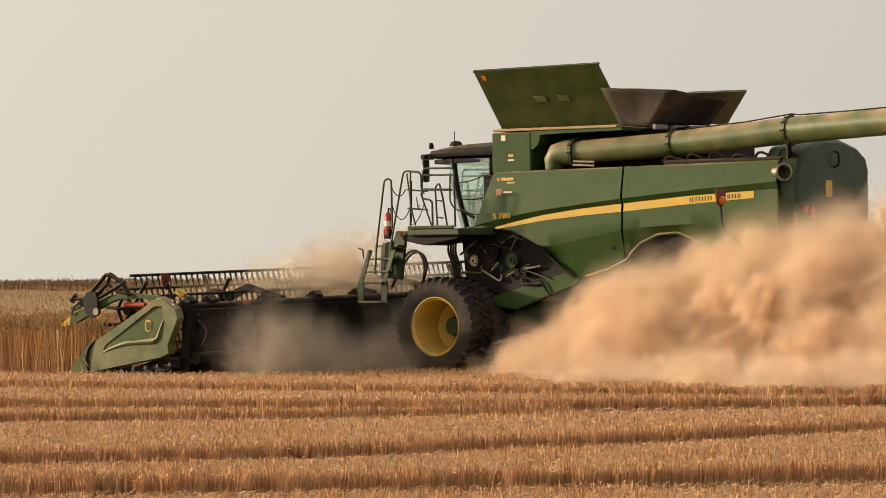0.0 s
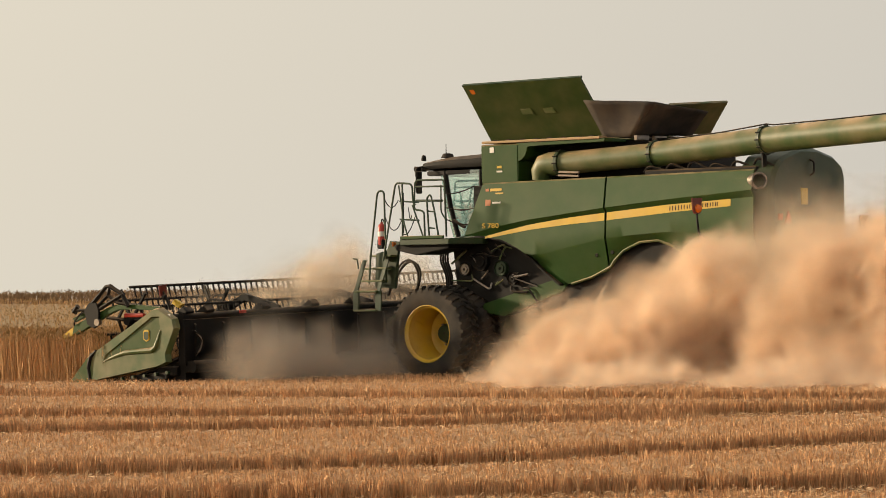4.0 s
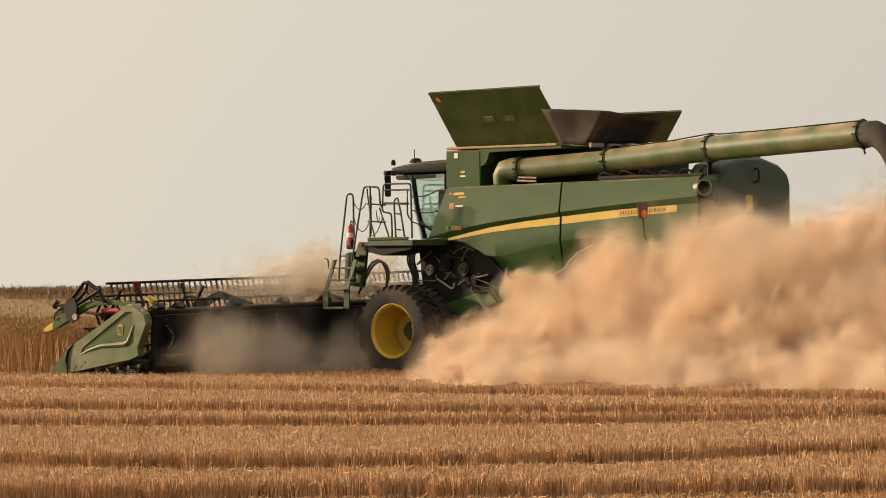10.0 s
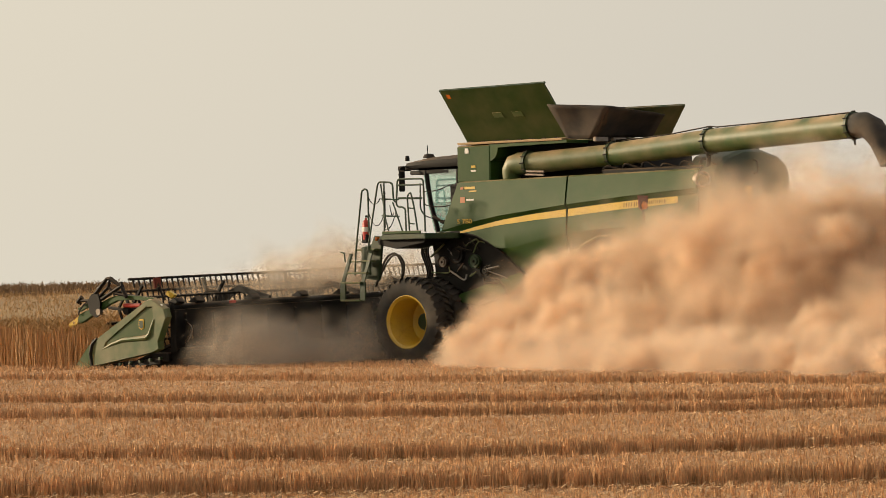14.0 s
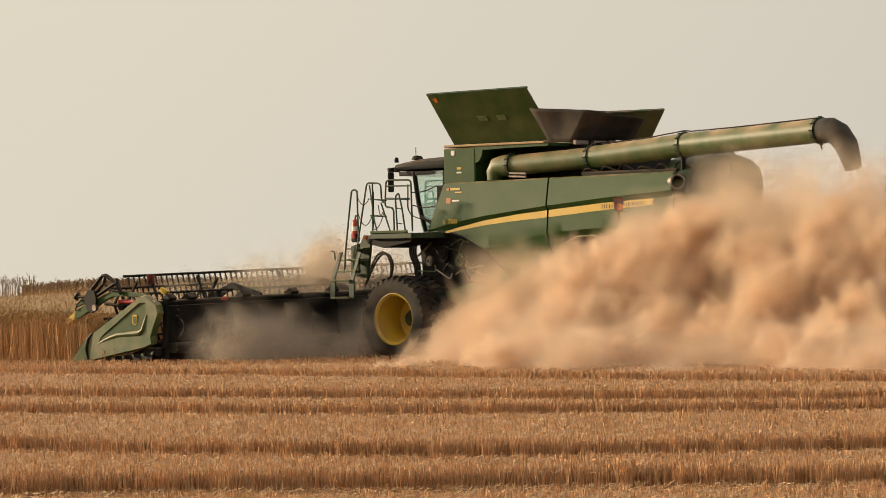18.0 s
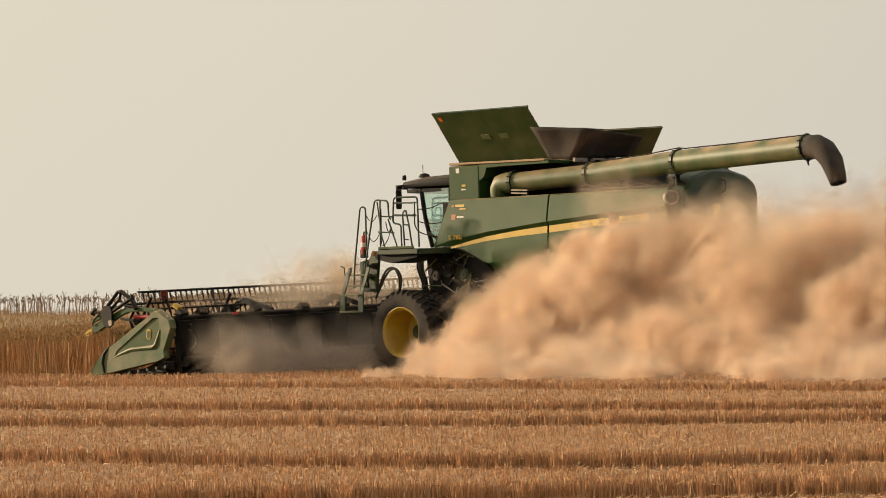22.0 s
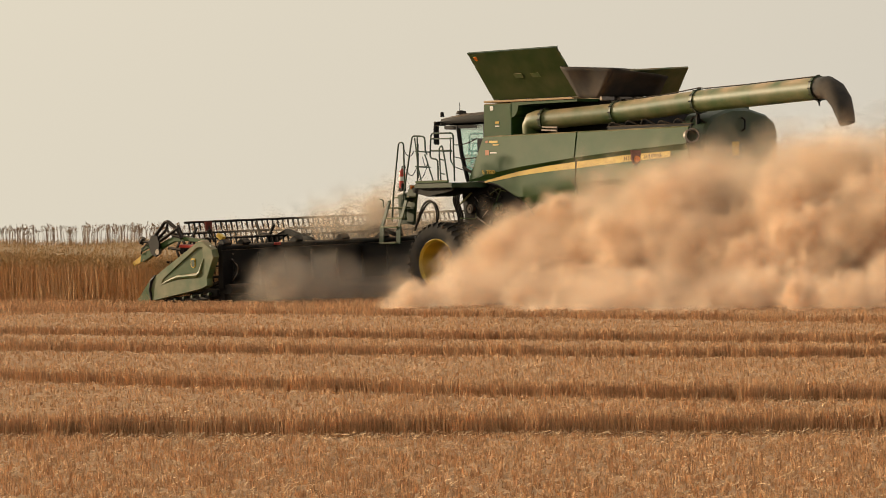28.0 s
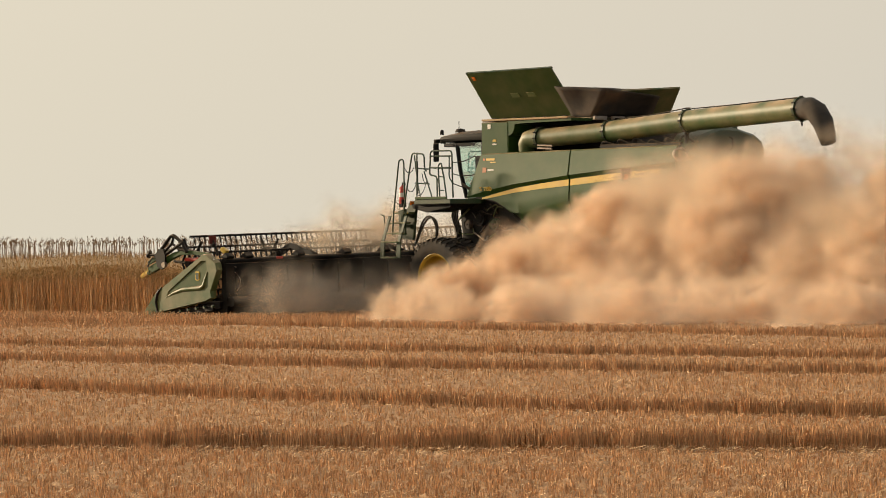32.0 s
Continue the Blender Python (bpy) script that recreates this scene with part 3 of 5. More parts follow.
# cab
GLASS = bpy.data.materials.new("cab_glass")
GLASS.use_nodes = True
gn, gl = GLASS.node_tree.nodes, GLASS.node_tree.links
gn.clear()
g_out, g_mix, g_tr, g_gl = gn.new("ShaderNodeOutputMaterial"), gn.new("ShaderNodeMixShader"), gn.new("ShaderNodeBsdfTransparent"), gn.new("ShaderNodeBsdfGlossy")
g_tr.inputs["Color"].default_value = (0.90, 0.98, 0.95, 1)
g_gl.inputs["Roughness"].default_value = 0.04
g_gl.inputs["Color"].default_value = (0.85, 0.95, 0.93, 1)
g_mix.inputs[0].default_value = 0.28
gl.new(g_tr.outputs[0], g_mix.inputs[1])
gl.new(g_gl.outputs[0], g_mix.inputs[2])
gl.new(g_mix.outputs[0], g_out.inputs["Surface"])
CABZ = ((2.86, -0.29), (3.5, -0.12), (4.2, 0.0))
PLAN = [(-0.50, 0.95), (0.42, 0.95), (0.80, 0.62), (1.0, 0.2), (1.0, -0.2), (0.80, -0.62), (0.42, -0.95), (-0.50, -0.95)]


def cab_pt(i, k):
    x, y = PLAN[i]
    z, d = CABZ[k]
    return Vector((x + (d if x > 0 else 0), y * (1 - (0.04 if k == 0 else 0)), z))


cab = part("cab_floor", prism([(-0.5, -0.92), (-0.5, 0.92), (0.1, 0.9), (0.5, 0.6), (0.7, 0), (0.5, -0.6), (0.1, -0.9)], 2.66, 2.87, "z", 0.02), GREEN_DK, combine)
for i in range(7):
    for k in range(2):
        o = part("window_pane", slab(cab_pt(i, k), cab_pt(i + 1, k), cab_pt(i + 1, k + 1), cab_pt(i, k + 1), 0.012), GLASS, combine, "tinted cab window")
        o.visible_shadow = False
for i, mt in ((1, STEEL), (6, BLACK), (0, BLACK), (7, BLACK)):
    smooth(part("cab_pillar", tube([cab_pt(i, 0), cab_pt(i, 1), cab_pt(i, 2)], 0.05, 8), TAN if mt is WHITE else BLACK, combine, "sunlit cab pillar" if mt is WHITE else "black cab pillar"))
roof = [(-0.56, 1.0), (0.35, 1.06), (0.95, 1.02), (1.12, 0.8), (1.2, 0.0), (1.12, -0.8), (0.95, -1.02), (0.35, -1.06), (-0.56, -1.0)]
bm = bmesh.new()
rings = []
for z, s, dz in ((4.24, 0.90, 0.0), (4.26, 0.98, 0), (4.34, 1.0, 0), (4.43, 0.98, 0), (4.51, 0.80, 0)):
    rings.append([bm.verts.new((x * s + (1 - s) * 0.2, y * s, z - 0.10 * max(0, x) * (z - 4.2) / 0.33)) for x, y in roof])
for a, b in zip(rings, rings[1:]):
    for j in range(len(roof)):
        bm.faces.new((a[j], a[(j + 1) % len(roof)], b[(j + 1) % len(roof)], b[j]))
bm.faces.new(rings[0][::-1])
bm.faces.new(rings[-1])
smooth(part("cab_roof", bm, BLACK, combine, "dark overhanging cab roof"), 30)
part("roof_lining", prism([(x * 0.93, y * 0.93) for x, y in roof], 4.12, 4.205, "z", 0.01), BLACK, combine)
for y in (0.95, 0.75, -0.75):
    part("work_lamp", box(0.1, 0.16, 0.1, 1.13, y, 4.26, 0.02), BLACK, combine)
part("beacon", lathe([(0.0, 0.12), (0.04, 0.11), (0.05, 0.06), (0.05, 0.0)], 12, None, "z"), BLACK, combine).location = (1.0, 0.9, 4.42)
part("antenna", tube([(0.5, 0.8, 4.45), (0.5, 0.8, 4.75)], 0.009, 5), BLACK, combine)
part("antenna_dome", lathe([(0.0, 0.1), (0.1, 0.08), (0.14, 0.0)], 16, None, "z"), BLACK, combine).location = (0.5, 0.75, 4.47)
part("mirror_arm", tube(bent([(0.95, 1.0, 4.3), (1.0, 1.15, 4.28), (0.98, 1.2, 4.1)], 0.06), 0.018, 6), BLACK, combine)
part("mirror", box(0.06, 0.18, 0.46, 0.90, 1.2, 3.98, 0.025), BLACK, combine, "tall black side mirror")
seat = part("driver_seat", box(0.5, 0.55, 0.14, -0.1, 0, 3.2, 0.04), BLACK, combine)
part("seat_back", box(0.14, 0.55, 0.6, -0.36, 0, 3.5, 0.04), BLACK, seat)
part("cab_rear_wall", box(0.06, 1.86, 1.35, -0.52, 0, 3.53, 0.02), BLACK, combine)
part("wiper_bar", tube([(-0.1, 0.99, 3.05), (0.2, 1.0, 3.2)], 0.035, 6), BLACK, combine)

# platform, fender, ladder and rails
plat = part("platform", prism([(0.62, 2.20), (-0.62, 2.20), (-0.9, 1.45), (-0.9, 0.9), (0.9, 0.9), (0.9, 1.7)], 2.70, 2.82, "z", 0.012), GREEN_DK, combine, "dark green service platform")
part("platform_edge", box(1.1, 0.05, 0.06, 0.05, 2.2, 2.85, 0.01), GREEN, plat)
part("platform_bracket", prism([(0.85, 2.72), (-0.6, 2.72), (-0.5, 2.62), (0.3, 2.5), (0.8, 2.6)], 1.3, 2.1, "y", 0.01), BLACK, plat)
fend = bmesh.new()
fp = [(-0.2, 2.78), (-0.9, 2.82), (-1.35, 2.74), (-1.75, 2.57), (-2.1, 2.33), (-2.4, 2.08), (-2.75, 1.84)]
for i, ((x, z), (x2, z2)) in enumerate(zip(fp, fp[1:])):
    slab((x, 1.44, z), (x2, 1.44, z2), (x2, 0.85, z2), (x, 0.85, z), 0.03, fend)
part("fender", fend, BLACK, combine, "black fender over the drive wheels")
part("step_lamp", box(0.05, 0.1, 0.09, 0.93, 2.0, 2.73, 0.012), ORANGE, plat, "orange side marker")
lad = part("ladder_frame", prism([(1.52, 1.88), (1.50, 2.50), (1.20, 2.62), (1.12, 2.80), (0.85, 2.78), (0.92, 2.5), (1.0, 1.84)], 1.82, 1.90, "y", 0.012), GREEN_DK, combine, "dark green boarding ladder")
part("ladder_side", prism([(1.28, 1.95), (1.30, 2.55), (1.05, 2.6), (1.06, 1.95)], 2.06, 2.12, "y", 0.01), GREEN_DK, lad)
for x in (1.80, 1.22):
    part("stringer", slab((x, 2.24, 1.40), (x - 0.14, 2.24, 1.40), (x - 0.12, 2.2, 1.80), (x + 0.02, 2.2, 1.80), 0.035), GREEN_DK, lad)
    part("stringer", slab((x, 2.2, 1.80), (x - 0.09, 2.2, 1.80), (x - 0.25, 2.1, 2.42), (x - 0.16, 2.1, 2.42), 0.03), GREEN_DK, lad)
for z, y, x in ((1.41, 2.25, 1.45), (1.79, 2.22, 1.45), (2.0, 2.12, 1.36), (2.25, 2.06, 1.3), (2.5, 2.0, 1.22)):
    part("step", box(0.56, 0.2, 0.04, x, y, z, 0.008), GREEN_DUSTY_LIT, lad, "dusty ladder step")


def rail(points, r=0.02, bend=0.09):
    return smooth(part("handrail", tube(bent(points, bend), r, 8), GREEN_DK, combine, "dark green tubular handrail"), 60)


rail([(1.83, 2.2, 2.46), (1.72, 2.2, 2.44), (1.70, 2.2, 2.25)], 0.016, 0.03)
rail([(1.42, 2.2, 1.95), (1.38, 2.2, 2.46), (1.17, 2.2, 3.80), (1.0, 2.2, 3.80), (0.985, 2.2, 2.84)])
rail([(1.05, 2.2, 2.40), (0.70, 2.2, 3.95), (0.28, 2.2, 3.92), (0.26, 2.2, 3.55), (0.20, 2.2, 3.50)])
rail([(0.53, 2.2, 3.94), (0.54, 2.2, 2.85)], 0.018)
rail([(0.62, 2.2, 3.90), (0.50, 2.2, 3.15), (0.40, 2.2, 2.85)], 0.016)
for z in (3.58, 3.22):
    rail([(0.60, 2.2, z), (0.15, 2.15, z - 0.03)], 0.017)
rail([(0.28, 2.2, 3.50), (0.05, 2.15, 2.85)], 0.017)
rail([(0.45, 1.6, 2.86), (0.46, 1.6, 3.39), (0.72, 1.6, 3.42), (0.68, 1.6, 4.01), (-0.07, 1.6, 4.0), (-0.10, 1.6, 2.86)])
rail([(0.69, 1.6, 3.88), (-0.06, 1.6, 3.87)], 0.018)
rail([(0.66, 1.6, 3.60), (-0.02, 1.6, 3.58)], 0.024)
rail([(0.02, 1.6, 3.90), (0.03, 1.6, 3.35), (-0.08, 1.6, 3.22)], 0.016)
rail([(0.26, 1.7, 2.86), (0.31, 1.7, 3.64), (0.21, 1.7, 3.72), (0.12, 1.7, 3.4), (0.02, 1.7, 2.86)], 0.019, 0.06)
for z in (3.38, 3.05):
    rail([(0.28, 1.7, z), (0.12, 1.7, z - 0.02)], 0.015)


def sagging(a, b, drop, name="safety_chain", r=0.010, n=10):
    a, b = Vector(a), Vector(b)
    pts = [a.lerp(b, i / n) - Vector((0, 0, drop * 4 * (i / n) * (1 - i / n))) for i in range(n + 1)]
    return part(name, tube(pts, r, 5), BLACK, combine)


sagging((1.0, 2.2, 3.65), (0.64, 2.2, 3.6), 0.16)
sagging((0.99, 2.2, 3.3), (0.56, 2.2, 3.2), 0.24)
sagging((0.5, 2.2, 3.75), (0.55, 2.15, 2.95), 0.12)
sagging((0.46, 2.1, 3.45), (0.70, 1.7, 3.3), 0.14)
sagging((0.28, 2.1, 3.3), (0.6, 2.1, 2.92), 0.12)
for za, zb in ((3.72, 3.86), (3.45, 3.42), (3.22, 3.1)):
    sagging((-0.07, 1.6, za), (-0.62, 1.35, zb), 0.05, "wire_rope", 0.012)
ext = smooth(part("fire_extinguisher", lathe([(0.0, 0.0), (0.075, 0.0), (0.08, 0.02), (0.08, 0.36), (0.06, 0.41), (0.025, 0.43), (0.025, 0.46), (0.0, 0.46)], 16, None, "z"), RED, combine, "red fire extinguisher"), 50)
ext.location = (1.14, 2.12, 2.72)
part("white_band", lathe([(0.082, 0.17), (0.083, 0.17), (0.083, 0.27), (0.082, 0.27)], 16, None, "z"), WHITE, ext)
part("valve", tube(bent([(0, 0, 0.45), (0.0, 0, 0.52), (-0.05, 0, 0.5), (-0.09, 0, 0.38)], 0.03), 0.014, 6), BLACK, ext)
part("bracket", box(0.16, 0.14, 0.2, 0, 0, 0.02, 0.02), BLACK, ext)


# drive wheels, two a side, and the rear wheels
def wheel(name, label, y, x, r, width, rim_r, side, lugs, deep):
    w = part(name, lathe([(rim_r, width * 0.46), (rim_r + 0.03, width * 0.5), (r * 0.80, width * 0.53), (r * 0.90, width * 0.5), (r * 0.945, width * 0.40),
                          (r * 0.955, 0), (r * 0.945, -width * 0.40), (r * 0.90, -width * 0.5), (r * 0.80, -width * 0.53), (rim_r, -width * 0.46)], 64), RUBBER, combine, label)
    smooth(w, 40)
    w.location = (x, y, r)
    lug = bmesh.new()
    for k in range(lugs):
        for s in (1, -1):
            a0 = 2 * math.pi * (k + (0.5 if s < 0 else 0)) / lugs
            pts = []
            for v, da in ((0.0, 0.0), (0.30, 0.05), (0.53, 0.085)):
                for e in (-1, 1):
                    for h in (0.93 if v < 0.5 else 0.86, 1.0 if v < 0.5 else 0.955):
                        a = a0 + da + e * 0.030
                        pts.append(lug.verts.new((r * h * math.cos(a), s * v * width, r * h * math.sin(a))))
            for q in range(2):
                b = q * 4
                A, B, C, D, E, F, G, H = pts[b], pts[b + 1], pts[b + 2], pts[b + 3], pts[b + 4], pts[b + 5], pts[b + 6], pts[b + 7]
                for f in ((B, D, H, F), (A, B, F, E), (D, C, G, H)):
                    lug.faces.new(f)
            lug.faces.new((pts[8], pts[9], pts[11], pts[10]))
            lug.faces.new((pts[0], pts[1], pts[3], pts[2]))
    part("tread", lug, RUBBER, w, "worn chevron tread lugs")
    o = width * 0.47 * side
    d = deep * side
    rim = part("rim", lathe([(rim_r + 0.012, o - 0.05 * side), (rim_r + 0.016, o), (rim_r - 0.004, o + 0.008 * side), (rim_r - 0.022, o - 0.03 * side), (rim_r - 0.05, o - 0.05 * side), (rim_r - 0.06, o - d * 0.5), (rim_r - 0.075, o - d * 0.55),
                             (rim_r - 0.085, o - d), (rim_r * 0.7, o - d - 0.05 * side), (0.2, o - d - 0.04 * side), (0.19, o - d), (0.0, o - d)], 64), YELLOW, w, "deep yellow rim")
    smooth(rim, 35)
    hub = part("hub", lathe([(0.0, o - d + 0.16 * side), (0.11, o - d + 0.16 * side), (0.13, o - d + 0.12 * side), (0.16, o - d), (0.17, o - d - 0.02 * side)], 20), RUBBER, w, "brown dusty hub")
    for k in range(10):
        a = k * math.pi / 5
        c = Vector((0.25 * math.cos(a), o - d - 0.03 * side, 0.25 * math.sin(a)))
        part("wheel_nut", tube([c, c + Vector((0, 0.06 * side, 0))], 0.02, 6), STEEL, w)
    return w


R_FRONT, R_REAR = 0.965, 0.76
WHEELS = []
for side in (1, -1):
    WHEELS.append((wheel("outer_drive_wheel", "dusty black dual tractor tyre on a yellow rim", 1.905 * side, 0, R_FRONT, 0.52, 0.565, side, 34, 0.74), 1.905 * side, 0, R_FRONT))
    WHEELS.append((wheel("inner_drive_wheel", "dusty black tractor tyre beside its twin", 1.20 * side, 0, R_FRONT, 0.52, 0.565, side, 34, 0.12), 1.20 * side, 0, R_FRONT))
    WHEELS.append((wheel("rear_wheel", "dusty black steering tyre on a yellow rim", 1.35 * side, -4.9, R_REAR, 0.5, 0.36, side, 18, 0.15), 1.35 * side, -4.9, R_REAR))

# ---- the wide draper header on the front ----
header = thing("grain_header", "wide green and black draper header cutting ripe wheat", "header")
SHIELD = [(4.50, 0.12), (4.545, 0.42), (4.36, 0.70), (2.74, 1.535), (2.60, 1.55), (2.24, 1.34), (2.19, 1.16), (2.45, 0.66), (2.43, 0.50), (2.65, 0.42)]


def divider(side):
    s = side
    bm = bmesh.new()
    loops = []
    for y, k in ((6.98, 1.0), (7.08, 1.0), (7.14, 0.97)):
        loops.append([bm.verts.new((3.3 + (x - 3.3) * k, y * s, 0.72 + (z - 0.72) * k)) for x, z in SHIELD])
    for a, b in zip(loops, loops[1:]):
        for j in range(len(SHIELD)):
            bm.faces.new((a[j], a[(j + 1) % len(SHIELD)], b[(j + 1) % len(SHIELD)], b[j]))
    bm.faces.new(loops[0][::-1])
    # face of the shield: a sunken upper field above a raised swept ledge
    ins = [(4.06, 0.56), (4.00, 0.66), (2.80, 1.36), (2.62, 1.36), (2.60, 1.14), (2.74, 0.80), (3.52, 0.74)]
    sunk = [bm.verts.new((x, (7.118 - 0.03 * (z - 0.5)) * s, z)) for x, z in ins]
    edge = [bm.verts.new((3.2 + (x - 3.2) * 1.04, 7.14 * s, 0.85 + (z - 0.85) * 1.05)) for x, z in ins]
    for j in range(len(ins)):
        bm.faces.new((edge[j], edge[(j + 1) % len(ins)], sunk[(j + 1) % len(ins)], sunk[j]))
    bm.faces.new(sunk)
    o = loops[-1]
    full = [(0, 6), (1, 0), (2, 1), (3, 2), (4, 3), (5, 3), (6, 4), (7, 5), (8, 5), (9, 6)]
    for (a, p), (b, q) in zip(full, full[1:] + full[:1]):
        vs = [o[a], o[b], edge[q]] + ([edge[p]] if p != q else [])
        bm.faces.new(vs)
    sh = smooth(part("divider_shield", bm, GREEN_DUSTY_LIT, header, "moulded green crop divider shield, dusty along its ledge"), 26)
    pn = bmesh.new()
    pn.faces.new([pn.verts.new((3.2 + (x - 3.2) * 0.985, (7.125 - 0.03 * (z - 0.5)) * s, 1.0 + (z - 1.0) * 0.985)) for x, z in ins])
    pn.faces.new([pn.verts.new((3.2 + (x - 3.2) * 0.985, (7.120 - 0.03 * (z - 0.5)) * s, 1.0 + (z - 1.0) * 0.985)) for x, z in ins][::-1])
    part("shield_panel", pn, GREEN_SHELL, sh, "smooth green upper field of the shield")
    smooth(part("snout_boot", tube([(4.30, 7.12 * s, 0.73), (4.44, 7.14 * s, 0.60), (4.50, 7.14 * s, 0.40), (4.46, 7.13 * s, 0.15)], [0.03, 0.045, 0.045, 0.03], 8), BLACK, sh, "black rubber boot at the snout"))
    ridge = [(4.14, 0.50), (3.86, 0.60), (3.52, 0.69), (2.80, 0.735), (2.70, 0.80), (2.56, 1.12)]
    part("shield_ridge", tube([(x, 7.135 * s, z) for x, z in ridge], [0.008, 0.03, 0.045, 0.055, 0.05, 0.02], 8), GREEN_DUSTY_LIT, sh, "raised dusty ledge")
    sn = bmesh.new()
    prof = [(4.30, 0.66), (4.40, 0.70), (4.58, 0.56), (5.02, 0.14), (4.94, 0.05), (4.60, 0.07), (4.48, 0.16)]
    a = [sn.verts.new((x, 7.02 * s, z)) for x, z in prof]
    b = [sn.verts.new((x, (7.13 - 0.03 * (x - 4.3)) * s, z)) for x, z in prof]
    sn.faces.new(a[::-1])
    sn.faces.new(b)
    for j in range(len(prof)):
        sn.faces.new((a[j], a[(j + 1) % len(prof)], b[(j + 1) % len(prof)], b[j]))
    part("divider_snout", sn, GREEN_SHELL, header, "pointed green snout of the divider")
    part("snout_tip", prism([(5.0, 0.16), (5.10, 0.10), (4.97, 0.03), (4.90, 0.06)], min(7.03 * s, 7.12 * s), max(7.03 * s, 7.12 * s), "y", 0.008), YELLOW, header, "yellow wear tip")
    gap = bmesh.new()
    tube(bent([(4.42, 7.09 * s, 0.68), (4.53, 7.10 * s, 0.45), (4.48, 7.10 * s, 0.14)], 0.1), 0.05, 8, gap)
    part("rubber_seal", gap, RUBBER, header)
    part("label_plate", box(0.12, 0.012, 0.14, 2.40, 7.09 * s, 1.36, 0.003), WHITE, sh, "small white label")
    bd = part("badge", prism([(2.88, 0.94), (2.88, 1.10), (2.91, 1.13), (3.0, 1.13), (3.03, 1.10), (3.03, 0.94), (2.955, 0.90)], min(7.10 * s, 7.122 * s), max(7.10 * s, 7.122 * s), "y"), YELLOW, sh, "small yellow shield badge")
    part("badge_field", prism([(2.90, 0.955), (2.90, 1.095), (3.01, 1.095), (3.01, 0.955), (2.955, 0.925)], min(7.122 * s, 7.128 * s), max(7.122 * s, 7.128 * s), "y"), GREEN_DK, bd)
    under = bmesh.new()
    box(1.7, 0.1, 0.14, 3.4, 6.96 * s, 0.18, 0.02, under, pose(0, 0, 0, 0, 4, 0))
    box(0.5, 0.14, 0.2, 2.6, 6.9 * s, 0.32, 0.03, under)
    part("divider_frame", under, BLACK, header)
    for i in range(5):
        x = 2.5 + 0.3 * i
        part("skid_bolt", tube([(x, 7.0 * s, 0.30 - 0.03 * i), (x, 7.08 * s, 0.30 - 0.03 * i)], 0.035, 8), GREEN_DK, header)


GREEN_SHELL = material("shield_paint", (0.020, 0.060, 0.008), 0.33, 0, (0.036, 0.075, 0.016), 2.0, 0.7, dust=0.20, coat=0.1, bump=0.05, sun_dust=0.6, spec=0.4)
divider(1)
divider(-1)
part("back_sheet", prism([(2.16, 0.42), (2.16, 1.30), (2.30, 1.34), (2.34, 0.42)], -6.95, 6.9, "y"), BLACK, header, "black back sheet, grey with dust")
smooth(part("top_beam", tube([(2.25, -6.95, 1.36), (2.25, 6.9, 1.36)], 0.075, 10), BLACK, header, "long black top beam"), 60)
smooth(part("lower_beam", tube([(2.2, -6.9, 0.40), (2.2, 6.85, 0.40)], 0.11, 12), BLACK, header), 60)
smooth(part("drive_motor", tube([(2.05, 6.2, 0.40), (2.05, 6.85, 0.40)], 0.12, 14), BLACK, header, "dusty hydraulic motor"), 60)
part("draper_deck", prism([(2.4, 0.55), (2.4, 0.60), (3.7, 0.16), (3.7, 0.11)], -6.85, 6.85, "y"), RUBBER, header, "dark draper belt deck")
# black wedge added to keep the space under the header dark
part("dark_underfill", prism([(2.2, 0.10), (2.2, 0.44), (2.5, 0.5), (3.65, 0.12), (3.65, 0.07)], -6.85, 6.85, "y"), BLACK, header)
part("cutter_bar", box(0.16, 13.6, 0.05, 3.76, 0, 0.11, 0.01), STEEL, header)
for i in range(17):
    y = 6.6 - i * 0.825
    part("back_rib", prism([(2.06, 0.46), (2.06, 0.56), (2.12, 1.20), (2.17, 1.24), (2.17, 0.46)], y - 0.03, y + 0.03, "y", 0.006), BLACK, header)
for y in (6.75, 6.15, 4.5, 3.0, 1.7, -1.7, -3.5, -5.5):
    part("top_bracket", prism([(2.15, 1.42), (2.12, 1.47), (2.22, 1.56), (2.42, 1.44)], y - 0.12, y + 0.12, "y", 0.01), BLACK, header)
part("red_reflector", box(0.03, 0.2, 0.06, 2.15, 5.2, 1.40, 0.008), RED, header)
for y in (5.5, 3.9, -3.9, -5.5):
    w = smooth(part("gauge_wheel", lathe([(0.1, 0.08), (0.16, 0.09), (0.24, 0.1), (0.285, 0.07), (0.29, 0.0), (0.285, -0.07), (0.24, -0.1), (0.1, -0.08), (0.02, -0.08)], 24), RUBBER, header, "small dusty gauge wheel"), 40)
    w.location = (1.9, y, 0.31 - 0.025 * (7 - y))
    part("gauge_arm", tube([(1.9, y + 0.14, 0.31 - 0.025 * (7 - y)), (2.15, y + 0.14, 0.6)], 0.035, 6), BLACK, header)
for i in range(3):
    smooth(part("hydraulic_hose", tube(bent([(2.08, 6.75 - 0.05 * i, 1.1), (1.98, 6.6, 1.0 - 0.05 * i), (2.0, 6.5 + 0.1 * i, 0.75), (2.08, 6.7, 0.6)], 0.12), 0.016, 5), (BLACK, STEEL, BLACK)[i], header))

